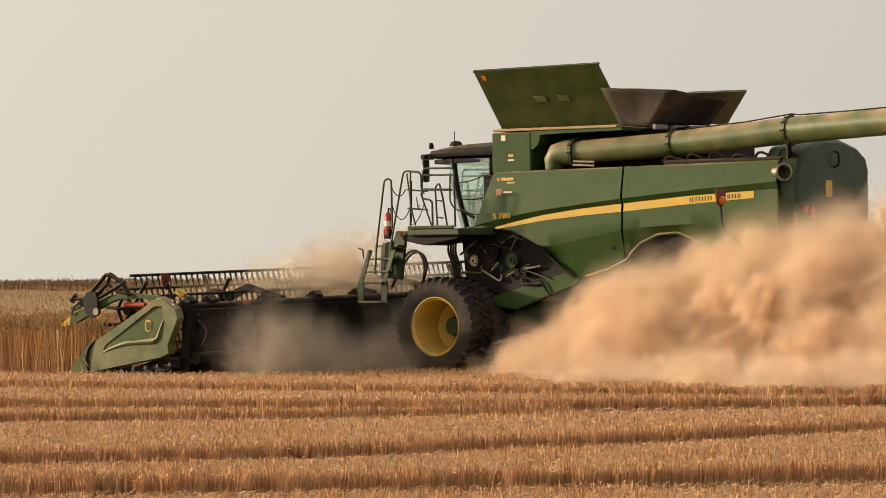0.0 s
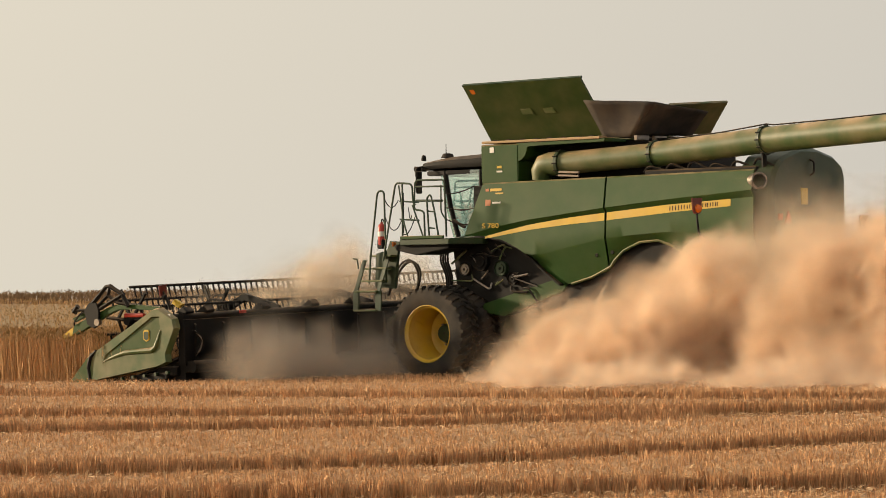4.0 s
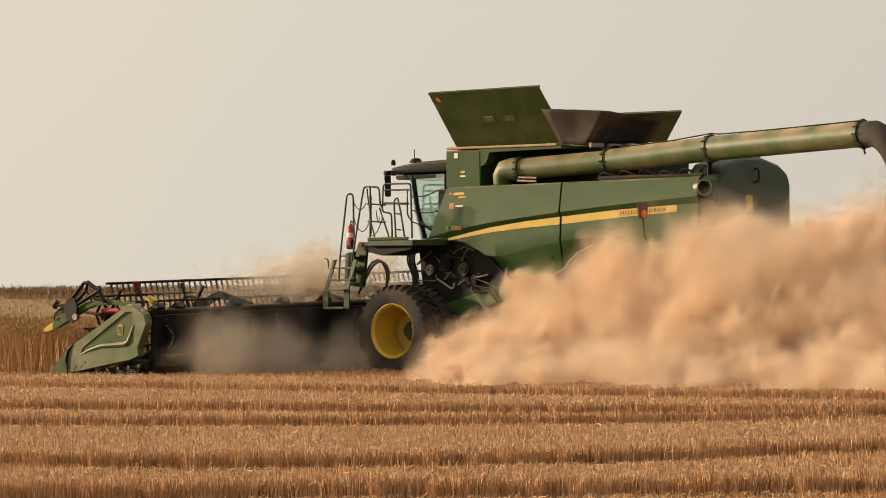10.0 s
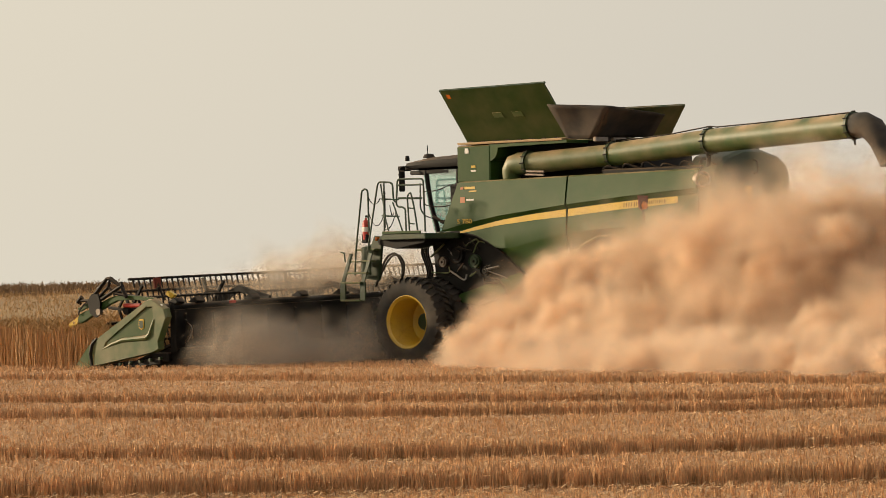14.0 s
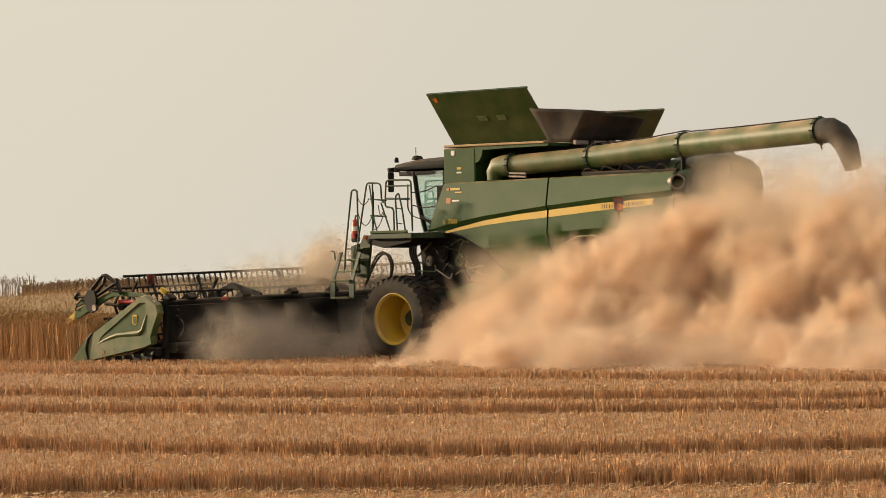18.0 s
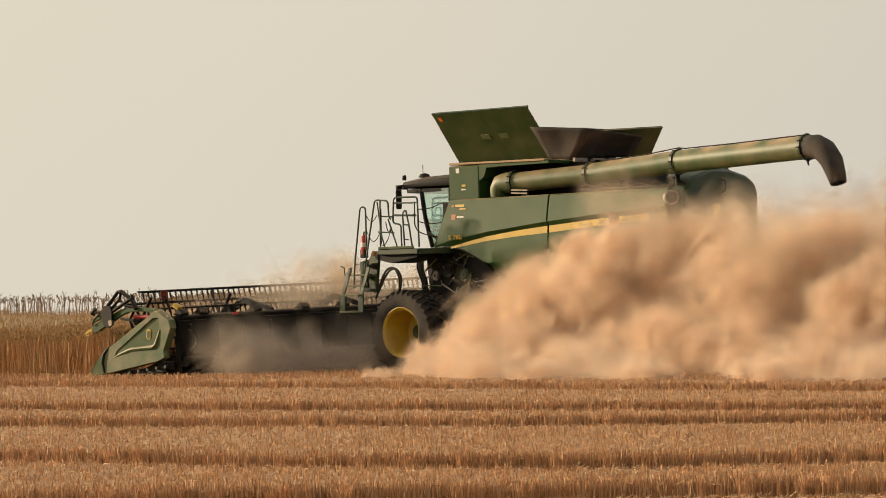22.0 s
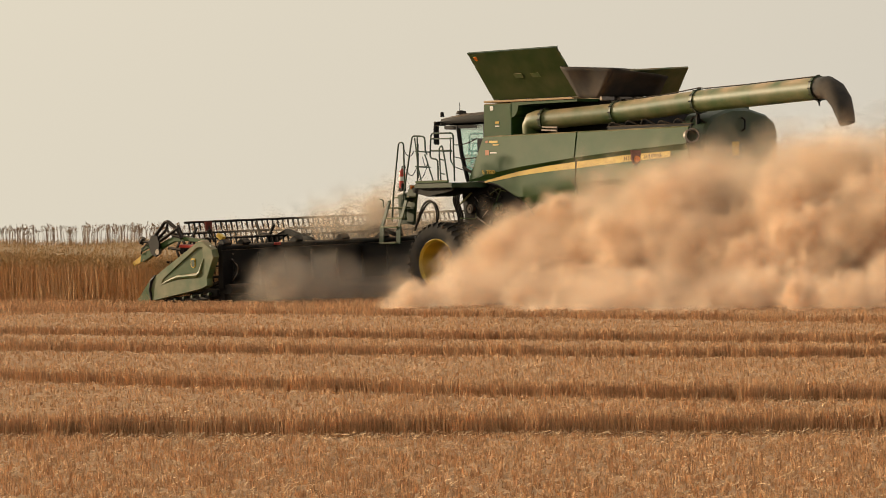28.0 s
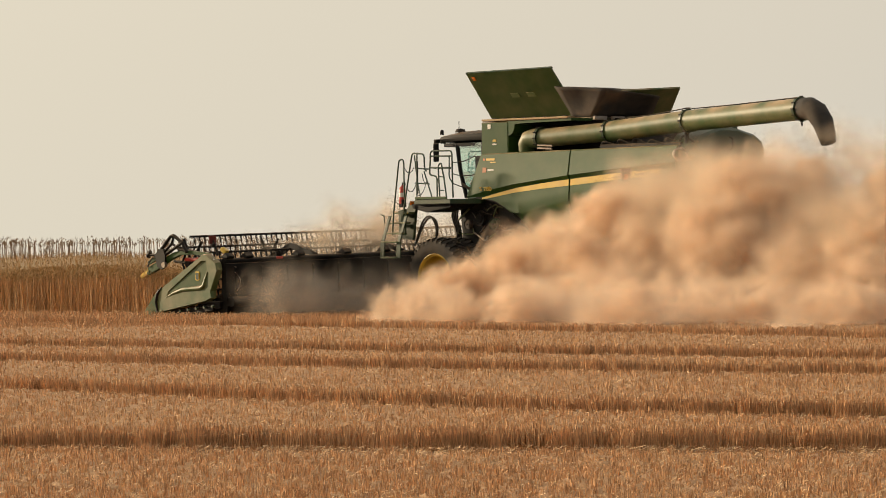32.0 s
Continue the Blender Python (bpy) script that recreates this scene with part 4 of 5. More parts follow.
# reel
RX, RZ, RR = 3.95, 1.29, 0.66
smooth(part("reel_shaft", tube([(RX, -6.55, RZ), (RX, 6.6, RZ)], 0.09, 10), BLACK, header), 60)
BATS = []
for i in range(6):
    bat = part("reel_bat", tube([(0, -6.5, 0), (0, 6.55, 0)], 0.028, 7), BLACK, header, "black reel bat with hanging fingers")
    fg = bmesh.new()
    for k in range(79):
        y = -6.45 + k * 0.165
        a = [fg.verts.new(p) for p in ((0.012, y - 0.02, -0.01), (0.012, y + 0.02, -0.01), (-0.012, y + 0.02, -0.01), (-0.012, y - 0.02, -0.01))]
        b = [fg.verts.new(p) for p in ((-0.02, y - 0.016, -0.14), (-0.02, y + 0.016, -0.14), (-0.04, y + 0.016, -0.14), (-0.04, y - 0.016, -0.14))]
        c = fg.verts.new((-0.07, y, -0.27))
        for j in range(4):
            fg.faces.new((a[j], a[(j + 1) % 4], b[(j + 1) % 4], b[j]))
            fg.faces.new((b[j], b[(j + 1) % 4], c))
    part("finger_row", fg, BLACK, bat, "row of black plastic fingers")
    BATS.append(bat)
SPIDERS = []
for y in (6.45, 4.0, 1.4, -1.4, -4.0, -6.4):
    bm = bmesh.new()
    for i in range(6):
        a = i * math.pi / 3
        p = Vector((math.cos(a) * RR, 0, math.sin(a) * RR))
        q = Vector((math.cos(a + math.pi / 3) * RR * 0.55, 0, math.sin(a + math.pi / 3) * RR * 0.55))
        tube([p * 0.12, p], 0.038, 5, bm)
        tube([p * 0.55, q], 0.032, 5, bm)
    sp = part("reel_spider", bm, BLACK, header, "black spoked reel spider")
    SPIDERS.append((sp, y))
for s in (1, -1):
    y = 6.78 * s
    arm = part("reel_arm", prism([(2.80, 1.48), (2.85, 1.56), (3.45, 1.61), (3.95, 1.62), (4.2, 1.57), (5.16, 1.22), (5.22, 1.03), (5.08, 1.04), (4.2, 1.43), (3.95, 1.51), (3.5, 1.52)], y - 0.05, y + 0.05, "y", 0.012), GREEN, header, "arched green reel arm with a yellow tip")
    part("arm_tip", prism([(5.18, 1.19), (5.50, 1.02), (5.46, 0.94), (5.20, 1.02)], y - 0.04, y + 0.04, "y", 0.01), YELLOW, arm, "yellow arm tip")
    part("arm_slide", prism([(4.35, 1.66), (5.2, 1.36), (5.16, 1.28), (4.3, 1.58)], y - 0.03, y + 0.03, "y", 0.008), GREEN, arm)
    br = bmesh.new()
    yy = y + 0.08 * s
    prism([(4.72, 1.24), (4.80, 1.50), (4.66, 1.66), (4.46, 1.66), (4.40, 1.50), (4.42, 1.22), (4.55, 1.16)], min(yy, yy + 0.05), max(yy, yy + 0.05), "y", 0.006, br)
    tube([(4.60, yy, 1.64), (4.22, yy, 1.97), (4.10, yy, 1.98), (3.80, yy, 1.82), (3.64, yy, 1.58)], [0.05, 0.04, 0.05, 0.04, 0.05], 5, br)
    tube([(4.46, yy, 1.60), (4.18, yy, 1.80), (4.12, yy, 1.97)], 0.035, 5, br)
    tube([(4.18, yy, 1.80), (3.95, yy, 1.66), (3.70, yy, 1.62)], 0.03, 5, br)
    tube([(5.00, yy, 1.60), (5.12, yy, 1.48)], 0.05, 6, br)
    tube([(4.66, yy, 1.52), (5.15, yy, 1.52), (5.05, yy, 1.46)], 0.035, 6, br)
    tube([(4.5, yy, 1.50), (3.75, yy, 1.83)], 0.04, 6, br)
    part("reel_bracket", br, BLACK, arm, "black hinged reel bracket")
    smooth(part("reel_motor", tube([(4.42, yy + 0.02, 1.28), (4.42, yy + 0.10 * s, 1.28)], 0.07, 12), STEEL, arm), 40)
    part("red_cylinder", tube([(3.42, y - 0.12 * s, 1.40), (3.92, y - 0.12 * s, 1.40)], 0.045, 8), RED, header, "red hydraulic accumulator")
    smooth(part("arm_hose", tube(bent([(4.55, yy, 1.42), (4.85, yy, 1.52), (5.1, yy, 1.32), (5.12, yy, 1.22)], 0.15), 0.018, 5), BLACK, arm))
    part("yellow_stop", prism([(2.62, 1.52), (2.52, 1.60), (2.72, 1.70), (2.80, 1.62)], y - 0.28 * s - 0.05, y - 0.28 * s + 0.05, "y", 0.01), YELLOW, header)
    mk = part("marker_post", tube([(2.75, y - 0.15 * s, 1.5), (2.85, y - 0.15 * s, 1.72), (2.95, y - 0.15 * s, 1.88)], 0.03, 6), BLACK, header)
    part("marker_plate", prism([(-0.09, -0.10), (0.09, -0.10), (0.12, 0.12), (-0.10, 0.14)], -0.02, 0.02, "x", 0.006), DARK_RED, mk, "dark red reflector plate").location = (2.93, y - 0.15 * s, 1.85)
    part("marker_lamp", lathe([(0.0, -0.05), (0.05, -0.04), (0.06, 0.0)], 12, None, "x"), BLACK, mk).location = (2.88, y - 0.12 * s, 1.74)
for y in (3.9, 1.0, -1.0, -3.9):
    part("reel_arm", prism([(2.3, 1.38), (2.3, 1.48), (3.2, 1.72), (4.0, 1.42), (3.9, 1.25), (3.2, 1.58)], y - 0.04, y + 0.04, "y", 0.01), BLACK, header, "black middle reel arm")

# ---- the field: polar coordinates round the standing point, turn in degrees to the left of +y ----
X0, Y0, TURN0 = DRIVE[0][1], DRIVE[0][2], radians(DRIVE[0][3])
FW = np.array((-math.sin(TURN0), math.cos(TURN0)))
LF = np.array((-math.cos(TURN0), -math.sin(TURN0)))
BEND = 0.00316
rng = np.random.default_rng(7)


def crest(turn):
    """Height of the ground at the far crest."""
    k = np.clip((np.asarray(turn, float) - 13.4) / 2.0, 0, 1)
    return 0.70 - 0.30 * k * k * (3 - 2 * k)


def ground_z(x, y):
    r = np.hypot(x, y)
    a = np.degrees(np.arctan2(-x, y))
    k = np.clip((r - 92) / 73, 0, 1)
    z = crest(a) * k * k * (3 - 2 * k)
    return z - np.where(r > 168, (r - 168) * 0.02, 0)


rad = np.concatenate([np.linspace(0.01, 20, 8), np.linspace(24, 170, 60), np.geomspace(174, 4000, 18)])
ang = np.concatenate([np.linspace(-180, -20, 20), np.linspace(-18, 34, 80), np.linspace(38, 179, 20)])
RG, AG = np.meshgrid(rad, np.radians(ang), indexing="ij")
gx, gy = -np.sin(AG) * RG + 0.3, np.cos(AG) * RG - 0.4
gz = ground_z(gx, gy)
na = len(ang)
quads = [(i * na + j, i * na + (j + 1) % na, (i + 1) * na + (j + 1) % na, (i + 1) * na + j) for i in range(len(rad) - 1) for j in range(na)]
gv = np.stack([gx, gy, gz], -1).reshape(-1, 3)
gv = np.vstack([gv, [[0, 0, 0]]])
me = mesh_from("ground", gv, quads, SOIL)
ground = tagged(new("ground", me), "harvested grain field of tan soil and straw litter", "ground", kind="structure")

# far rims of the wheel tracks: distance at four turns to the left, width of the pressed lane before the rim
RIM_TURNS = (0.0, 4.5, 8.3, 14.1)
RIMS = [((31.9, 31.9, 31.5, 32.0), 2.5), ((38.5, 37.1, 37.2, 39.5), 2.1), ((48.6, 48.0, 48.6, 51.0), 2.2),
        ((51.7, 53.3, 54.6, 58.8), 2.6), ((58.9, 61.6, 66.5, 73.0), 2.3)]
RIM_FITS = [(np.polyfit(RIM_TURNS, far, 2), lane) for far, lane in RIMS]


def bow(r0, turn):
    """Rows bend away on both sides of the view."""
    a = 6e-4 + np.clip((r0 - 30) / 15, 0, 1) * 4.5e-4 * (turn > 3)
    return r0 * (1 + a * (turn - 3) ** 2)


def blades(p, h, w, lean, rg, yaw=None):
    """Upright blades as quads: foot p (n, 3), height, width, lean."""
    n = len(p)
    a = rg.uniform(0, 2 * np.pi, n) if yaw is None else yaw
    s = np.stack([np.cos(a), np.sin(a), 0 * a], -1) * (w / 2)[:, None]
    d = rg.normal(size=(n, 2)) * lean
    t = p + np.stack([d[:, 0] * h, d[:, 1] * h, h], -1)
    return np.stack([p - s, p + s, t + s * 0.8, t - s * 0.8], 1).reshape(-1, 3)


def along(x, y):
    q = np.stack([x - X0, y - Y0], -1)
    return q @ FW, q @ LF


def crop_edge(l):
    return 7.0 + 0.5 * BEND * np.clip(l, 0, None) ** 2


HASH = np.random.default_rng(12).normal(size=(4, 65536)).clip(-2.2, 2.2)


def cell(i, j, k):
    """A steady random number for each cell of a grid."""
    return HASH[k, (i.astype(np.int64) * 73856093 ^ j.astype(np.int64) * 19349663) & 65535]


def stubble_mesh(name, n, r_lo, r_hi, t_lo, t_hi, where, label):
    """Cut stalks in tufts along drill rows, of uneven height; pressed flat in the wheel tracks, upright along their rims."""
    r0 = r_lo * (r_hi / r_lo) ** rng.uniform(0, 1, n) ** 0.95
    turn = rng.uniform(t_lo, t_hi, n)
    row, tuft = np.round(r0 / 0.19), np.round(np.radians(turn) * r0 / 0.07)
    loose = rng.uniform(0, 1, n) < 0.08
    r0 = np.where(loose, r0, row * 0.19 + 0.05 * cell(row, tuft, 0) + rng.normal(size=n) * 0.018)
    turn = np.where(loose, turn, np.degrees((tuft + 0.3 * cell(row, tuft, 1)) * 0.07 / r0) + np.degrees(rng.normal(size=n) * 0.011 / r0))
    r_ = bow(r0, turn)
    if where == "rim":
        pick = rng.integers(0, len(RIM_FITS), n)
        far = np.stack([np.polyval(fit, turn) for fit, _ in RIM_FITS])[pick, np.arange(n)]
        r_ = far + rng.uniform(0.0, 0.55, n)
    x, y = -np.sin(np.radians(turn)) * r_, np.cos(np.radians(turn)) * r_
    l, c = along(x, y)
    if where == "swath":
        keep = (c <= crop_edge(l) + 0.1) & (c > crop_edge(l) - 9.5) & (l >= -9) & (l < 34)
    else:
        keep = (c > crop_edge(l) + 0.1) | (l < -9)
    sway = np.sin(x * 0.9 + 2 * np.sin(y * 0.7)) * np.sin(x * 0.31 + 1.3)
    h = 0.152 * (1 + 0.12 * cell(row, tuft, 2) * ~loose + 0.07 * rng.normal(size=n) + 0.05 * sway).clip(0.45, 1.5)
    ragged = 0.16 * sway + 0.10 * cell(np.round(x / 0.35), row * 0, 3)
    for fit, lane in RIM_FITS:
        d = r_ - np.polyval(fit, turn)
        near = ragged + 0.25 * np.sin(x * 1.7)
        pressed = (d > -lane + near) & (d < 0.25 * ragged)
        h = np.where(pressed, 0.028 * (1 + 0.5 * rng.uniform(-1, 1, n)), h)
        keep &= ~(pressed & (rng.uniform(0, 1, n) < 0.7))
        # hollows in the rim, where tufts were torn out
        back = (d >= 0.25 * ragged) & (d < 0.5)
        tuft_ = np.round(x / 0.11 + 0.3 * np.sin(x * 5))
        hollow = cell(tuft_, tuft_ * 0 + 7, 3) > -0.1
        keep &= ~(back & hollow & (d < 0.30 * ragged + 0.30) & (rng.uniform(0, 1, n) < 0.93))
        h = np.where(back, h * (1.04 + 0.13 * cell(np.round(x / 0.055), tuft_ * 0 + np.round(d / 0.15), 2)), h)
    p = np.stack([x, y, ground_z(x, y)], -1)
    w = (0.0026 + 0.00009 * r_) * rng.uniform(0.7, 1.5, n)
    q = blades(p, h, w, 0.12, rng).reshape(-1, 4, 3)
    q = q[keep].reshape(-1, 3)
    return tagged(new(name, mesh_from(name, q, np.arange(len(q)).reshape(-1, 4), STRAW)), label, "stubble", kind="stuff")


stubble_mesh("stubble", 560000, 19.5, 76.0, -8.5, 22.5, "field", "dense golden wheat stubble with pressed wheel tracks")
stubble_mesh("stubble", 170000, 62.0, 97.0, -8.5, 24.0, "swath", "fresh wheat stubble in the cut swath")

stubble_mesh("stubble_rim", 210000, 24.0, 76.0, -8.5, 22.5, "rim", "upright cut stalks along the rims of the wheel tracks")

# straw-coloured sheet added between the tracks: closes the gaps, blocks light among the stalks
FILL_STRAW = material("fill_sheet_straw", (0.41, 0.22, 0.10), 0.9, 0, (0.53, 0.31, 0.15), 1.3, 0.6, bump=0.8, bump_scale=45, grain=0.35)
nr, nt = 420, 330
R3, T3 = np.meshgrid(18.5 * (76 / 18.5) ** np.linspace(0, 1, nr), np.linspace(-8.5, 22.5, nt), indexing="ij")
x, y = -np.sin(np.radians(T3)) * R3, np.cos(np.radians(T3)) * R3
z = 0.122 + 0.014 * rng.normal(size=R3.shape).clip(-2, 2)
for fit, lane in RIM_FITS:
    d = R3 - np.polyval(fit, T3)
    z = np.where((d > -lane - 0.1) & (d < 0.5), -0.03, z)
l, c = along(x, y)
z = np.where((c > crop_edge(l) + 0.3) | (l < -9), z, -0.1)
ii, jj = np.meshgrid(np.arange(nr - 1), np.arange(nt - 1), indexing="ij")
a0 = (ii * nt + jj).ravel()
fc = np.stack([a0, a0 + 1, a0 + nt + 1, a0 + nt], -1)
tagged(new("straw_fill_sheet", mesh_from("straw_fill_sheet", np.stack([x, y, z], -1).reshape(-1, 3), fc, FILL_STRAW)), "straw-coloured sheet added to fill the gaps in the stubble", "straw", kind="stuff")

# loose straw, thick in the tracks
n = 80000
r0 = 19.5 * (76 / 19.5) ** rng.uniform(0, 1, n)
turn = rng.uniform(-8.5, 22.5, n)
r_ = bow(r0, turn)
for i, (fit, lane) in enumerate(RIM_FITS):
    k = slice(i * 3000, (i + 1) * 3000)
    r_[k] = np.polyval(fit, turn[k]) - 0.45 * np.abs(rng.normal(size=3000))
p = np.stack([-np.sin(np.radians(turn)) * r_, np.cos(np.radians(turn)) * r_, np.zeros(n)], -1)
in_track = np.arange(n) < 3000 * len(RIM_FITS)
p[:, 2] = np.where(in_track, rng.uniform(0.01, 0.06, n), rng.uniform(0.12, 0.15, n))
for fit, lane in RIM_FITS:
    d_ = r_ - np.polyval(fit, turn)
    p[:, 2] = np.where((d_ > -lane) & (d_ < 0.1), rng.uniform(0.01, 0.05, n), p[:, 2])
a = rng.uniform(0, 2 * np.pi, n)
ln = rng.uniform(0.02, 0.07, n) * np.where(rng.uniform(0, 1, n) < 0.02, 2.2, 1)
d = np.stack([np.cos(a) * ln, np.sin(a) * ln, np.abs(rng.normal(size=n)) * 0.02], -1)
s = np.stack([-np.sin(a), np.cos(a), np.full(n, 1.0)], -1) * (0.0010 + 0.00004 * r_)[:, None]
v = np.stack([p - s, p + s, p + d + s, p + d - s], 1).reshape(-1, 3)
PALE = material("pale_loose_straw", (0.68, 0.47, 0.26), 0.7, 0, (0.58, 0.37, 0.19), 0.8, 0.6, spread=0.35)
tagged(new("loose_straw", mesh_from("loose_straw", v, np.arange(len(v)).reshape(-1, 4), PALE)), "pale cut straw lying on the stubble and in the wheel tracks", "straw", kind="stuff")


# ---- standing wheat ----
def stalks(p, h, rg, ears=True, stem_from=0.0):
    """Wheat: stems as blades and ears as slim four-sided spindles. Gives two vertex lists."""
    n = len(p)
    top = p.copy()
    leanx, leany = rg.normal(size=n) * 0.09, rg.normal(size=n) * 0.09
    a = rg.uniform(0, 2 * np.pi, n)
    s = np.stack([np.cos(a), np.sin(a), 0 * a], -1) * rg.uniform(0.004, 0.009, n)[:, None]
    foot = p + np.stack([leanx * h * stem_from, leany * h * stem_from, h * stem_from], -1)
    top = p + np.stack([leanx * h, leany * h, h], -1)
    st = np.stack([foot - s, foot + s, top + s * 0.7, top - s * 0.7], 1).reshape(-1, 3)
    bend_ = rg.normal(size=(n, 2)) * 0.05
    tip = top + np.stack([bend_[:, 0], bend_[:, 1], rg.uniform(0.02, 0.10, n)], -1)
    mid = (top + tip) / 2
    e = 0.013
    ear = np.stack([top, mid + (e, 0, 0), tip, mid - (e, 0, 0), top, mid + (0, e, 0), tip, mid - (0, e, 0)], 1).reshape(-1, 3)
    return st, ear


def wheat_mesh(name, st, ear):
    v = np.vstack([st, ear])
    me = mesh_from(name, v, np.arange(len(v)).reshape(-1, 4), WHEAT_STEM)
    me.materials.append(WHEAT_EAR)
    idx = np.zeros(len(v) // 4, np.int32)
    idx[len(st) // 4:] = 1
    me.polygons.foreach_set("material_index", idx)
    return me


def place(l, c):
    x, y = X0 + FW[0] * l + LF[0] * c, Y0 + FW[1] * l + LF[1] * c
    return np.stack([x, y, ground_z(x, y)], -1)


def canopy_top(x, y):
    return 0.93 + 0.05 * np.sin(x * 0.8 + y * 0.3) + 0.03 * np.sin(x * 2.1 - y * 1.7)


def patch(l0, l1, rg):
    """One length of the crop from its cut edge inwards: dense at the edge, thinner behind."""
    a = l1 - l0
    parts = []
    for depth, dens, far in ((0.0, 480, 0.8), (0.8, 300, 2.2), (3.0, 85, 11.0)):
        n = int(a * far * dens)
        l = rg.uniform(l0, l1, n)
        c = crop_edge(l) - depth - rg.uniform(0, far, n) + (rg.normal(size=n) * 0.06 if depth == 0 else 0)
        p = place(l, c)
        h = canopy_top(p[:, 0], p[:, 1]) * (1 + rg.normal(size=n) * 0.06)
        parts.append(stalks(p, h, rg, True, (0.0 if depth == 0 else 0.6) if depth < 3 else 0.85))
    # broken stems that lean out of the edge
    n = int(a * 14)
    l = rg.uniform(l0, l1, n)
    p = place(l, crop_edge(l) + rg.uniform(-0.1, 0.25, n))
    st = blades(p, rg.uniform(0.1, 0.5, n), np.full(n, 0.010), 0.75, rg)
    return np.vstack([q[0] for q in parts] + [st]), np.vstack([q[1] for q in parts])


STRIPS = []
for k in range(28):
    l0 = 3.9 + k
    rg = np.random.default_rng(100 + k)
    st, ear = patch(l0, l0 + 1.0, rg)
    o = tagged(new("wheat_strip", wheat_mesh("wheat_strip", st, ear)), "strip of ripe standing wheat at the cut edge", "wheat", "wheat before the header", "stuff")
    STRIPS.append((o, l0))
st, ear = patch(31.9, 52.0, np.random.default_rng(55))
tagged(new("wheat_edge", wheat_mesh("wheat_edge", st, ear)), "ripe standing wheat along the cut edge", "wheat", kind="stuff")

# the far cut edge of the swath, seen behind the machine
rg = np.random.default_rng(66)
n = 26000
l = rg.uniform(-45, 33, n)
p = place(l, crop_edge(l) - 14.6 - rg.uniform(0, 0.9, n))
st, ear = stalks(p, canopy_top(p[:, 0], p[:, 1]) * (1 + rg.normal(size=n) * 0.06), rg)
tagged(new("wheat_edge", wheat_mesh("wheat_edge", st, ear)), "ripe standing wheat along the far side of the swath", "wheat", kind="stuff")

# the crop beyond, up to the crest: a rough canopy with ears standing out of it
n = 58000
turn = rng.uniform(-9, 23, n)
r_ = 70 + 96 * rng.uniform(0, 1, n) ** 0.8
x, y = -np.sin(np.radians(turn)) * r_, np.cos(np.radians(turn)) * r_
l, c = along(x, y)
ok = np.where(l < 52, c < crop_edge(l) - 14, c < crop_edge(l)) & (l > -60)
x, y, r_, turn = x[ok], y[ok], r_[ok], turn[ok]
p = np.stack([x, y, ground_z(x, y)], -1)
st, ear = stalks(p, canopy_top(x, y) * (1 + rng.normal(size=len(x)) * 0.07), rng, True, 0.88)
tagged(new("wheat_field", wheat_mesh("wheat_field", st, ear)), "wide field of ripe wheat rising to a low crest", "wheat", kind="stuff")
R2, A2_ = np.meshgrid(np.linspace(66, 168, 90), np.radians(np.linspace(-12, 26, 110)), indexing="ij")
cx, cy = -np.sin(A2_) * R2, np.cos(A2_) * R2
l, c = along(cx, cy)
inside = np.where(l < 33, c < crop_edge(l) - 15, c < crop_edge(l) - 0.8) & (l > -60)
cz = ground_z(cx, cy) + canopy_top(cx, cy) * 0.86 + rng.normal(size=cx.shape) * 0.02
vid = np.arange(cx.size).reshape(cx.shape)
fc = []
for i in range(cx.shape[0] - 1):
    for j in range(cx.shape[1] - 1):
        if inside[i, j] and inside[i + 1, j] and inside[i, j + 1] and inside[i + 1, j + 1]:
            fc.append((vid[i, j], vid[i, j + 1], vid[i + 1, j + 1], vid[i + 1, j]))
tagged(new("wheat_canopy", mesh_from("wheat_canopy", np.stack([cx, cy, cz], -1).reshape(-1, 3), fc, WHEAT_EAR)), "closed canopy of ripe wheat", "wheat", kind="stuff")

# taller dark crop on the crest, thinning out to single plants against the sky
def crest_plants(name, n, t0, t1, rise, label, seed, wide):
    rg = np.random.default_rng(seed)
    turn = rg.uniform(t0, t1, n)
    r_ = rg.uniform(160, 168, n)
    x, y = -np.sin(np.radians(turn)) * r_, np.cos(np.radians(turn)) * r_
    p = np.stack([x, y, ground_z(x, y) + 0.75], -1)
    h = (rise + 0.1) * (1 + rg.normal(size=n) * 0.13)
    st = blades(p, h, np.full(n, wide), 0.07, rg)
    hd = p + np.stack([rg.normal(size=n) * 0.03, rg.normal(size=n) * 0.03, h], -1)
    ears = []
    for k in range(4):
        q = hd + rg.normal(size=(n, 3)) * (0.035, 0.035, 0.04)
        ears.append(blades(q - (0, 0, 0.03), rg.uniform(0.05, 0.12, n), np.full(n, 0.028), 0.5, rg))
    v = np.vstack([st] + ears)
    me = mesh_from(name, v, np.arange(len(v)).reshape(-1, 4), CREST)
    tagged(new(name, me), label, "crop", kind="stuff")


CREST = material("weathered_crop", (0.27, 0.17, 0.09), 0.9, 0, (0.20, 0.125, 0.065), 0.4, 0.6, spread=0.3)
crest_plants("crest_crop", 9000, -9, 14.7, 0.33, "band of taller brown crop on the crest", 21, 0.05)
crest_plants("tall_grass", 1000, 14.5, 24, 0.62, "thin tall seeded plants against the sky", 22, 0.028)

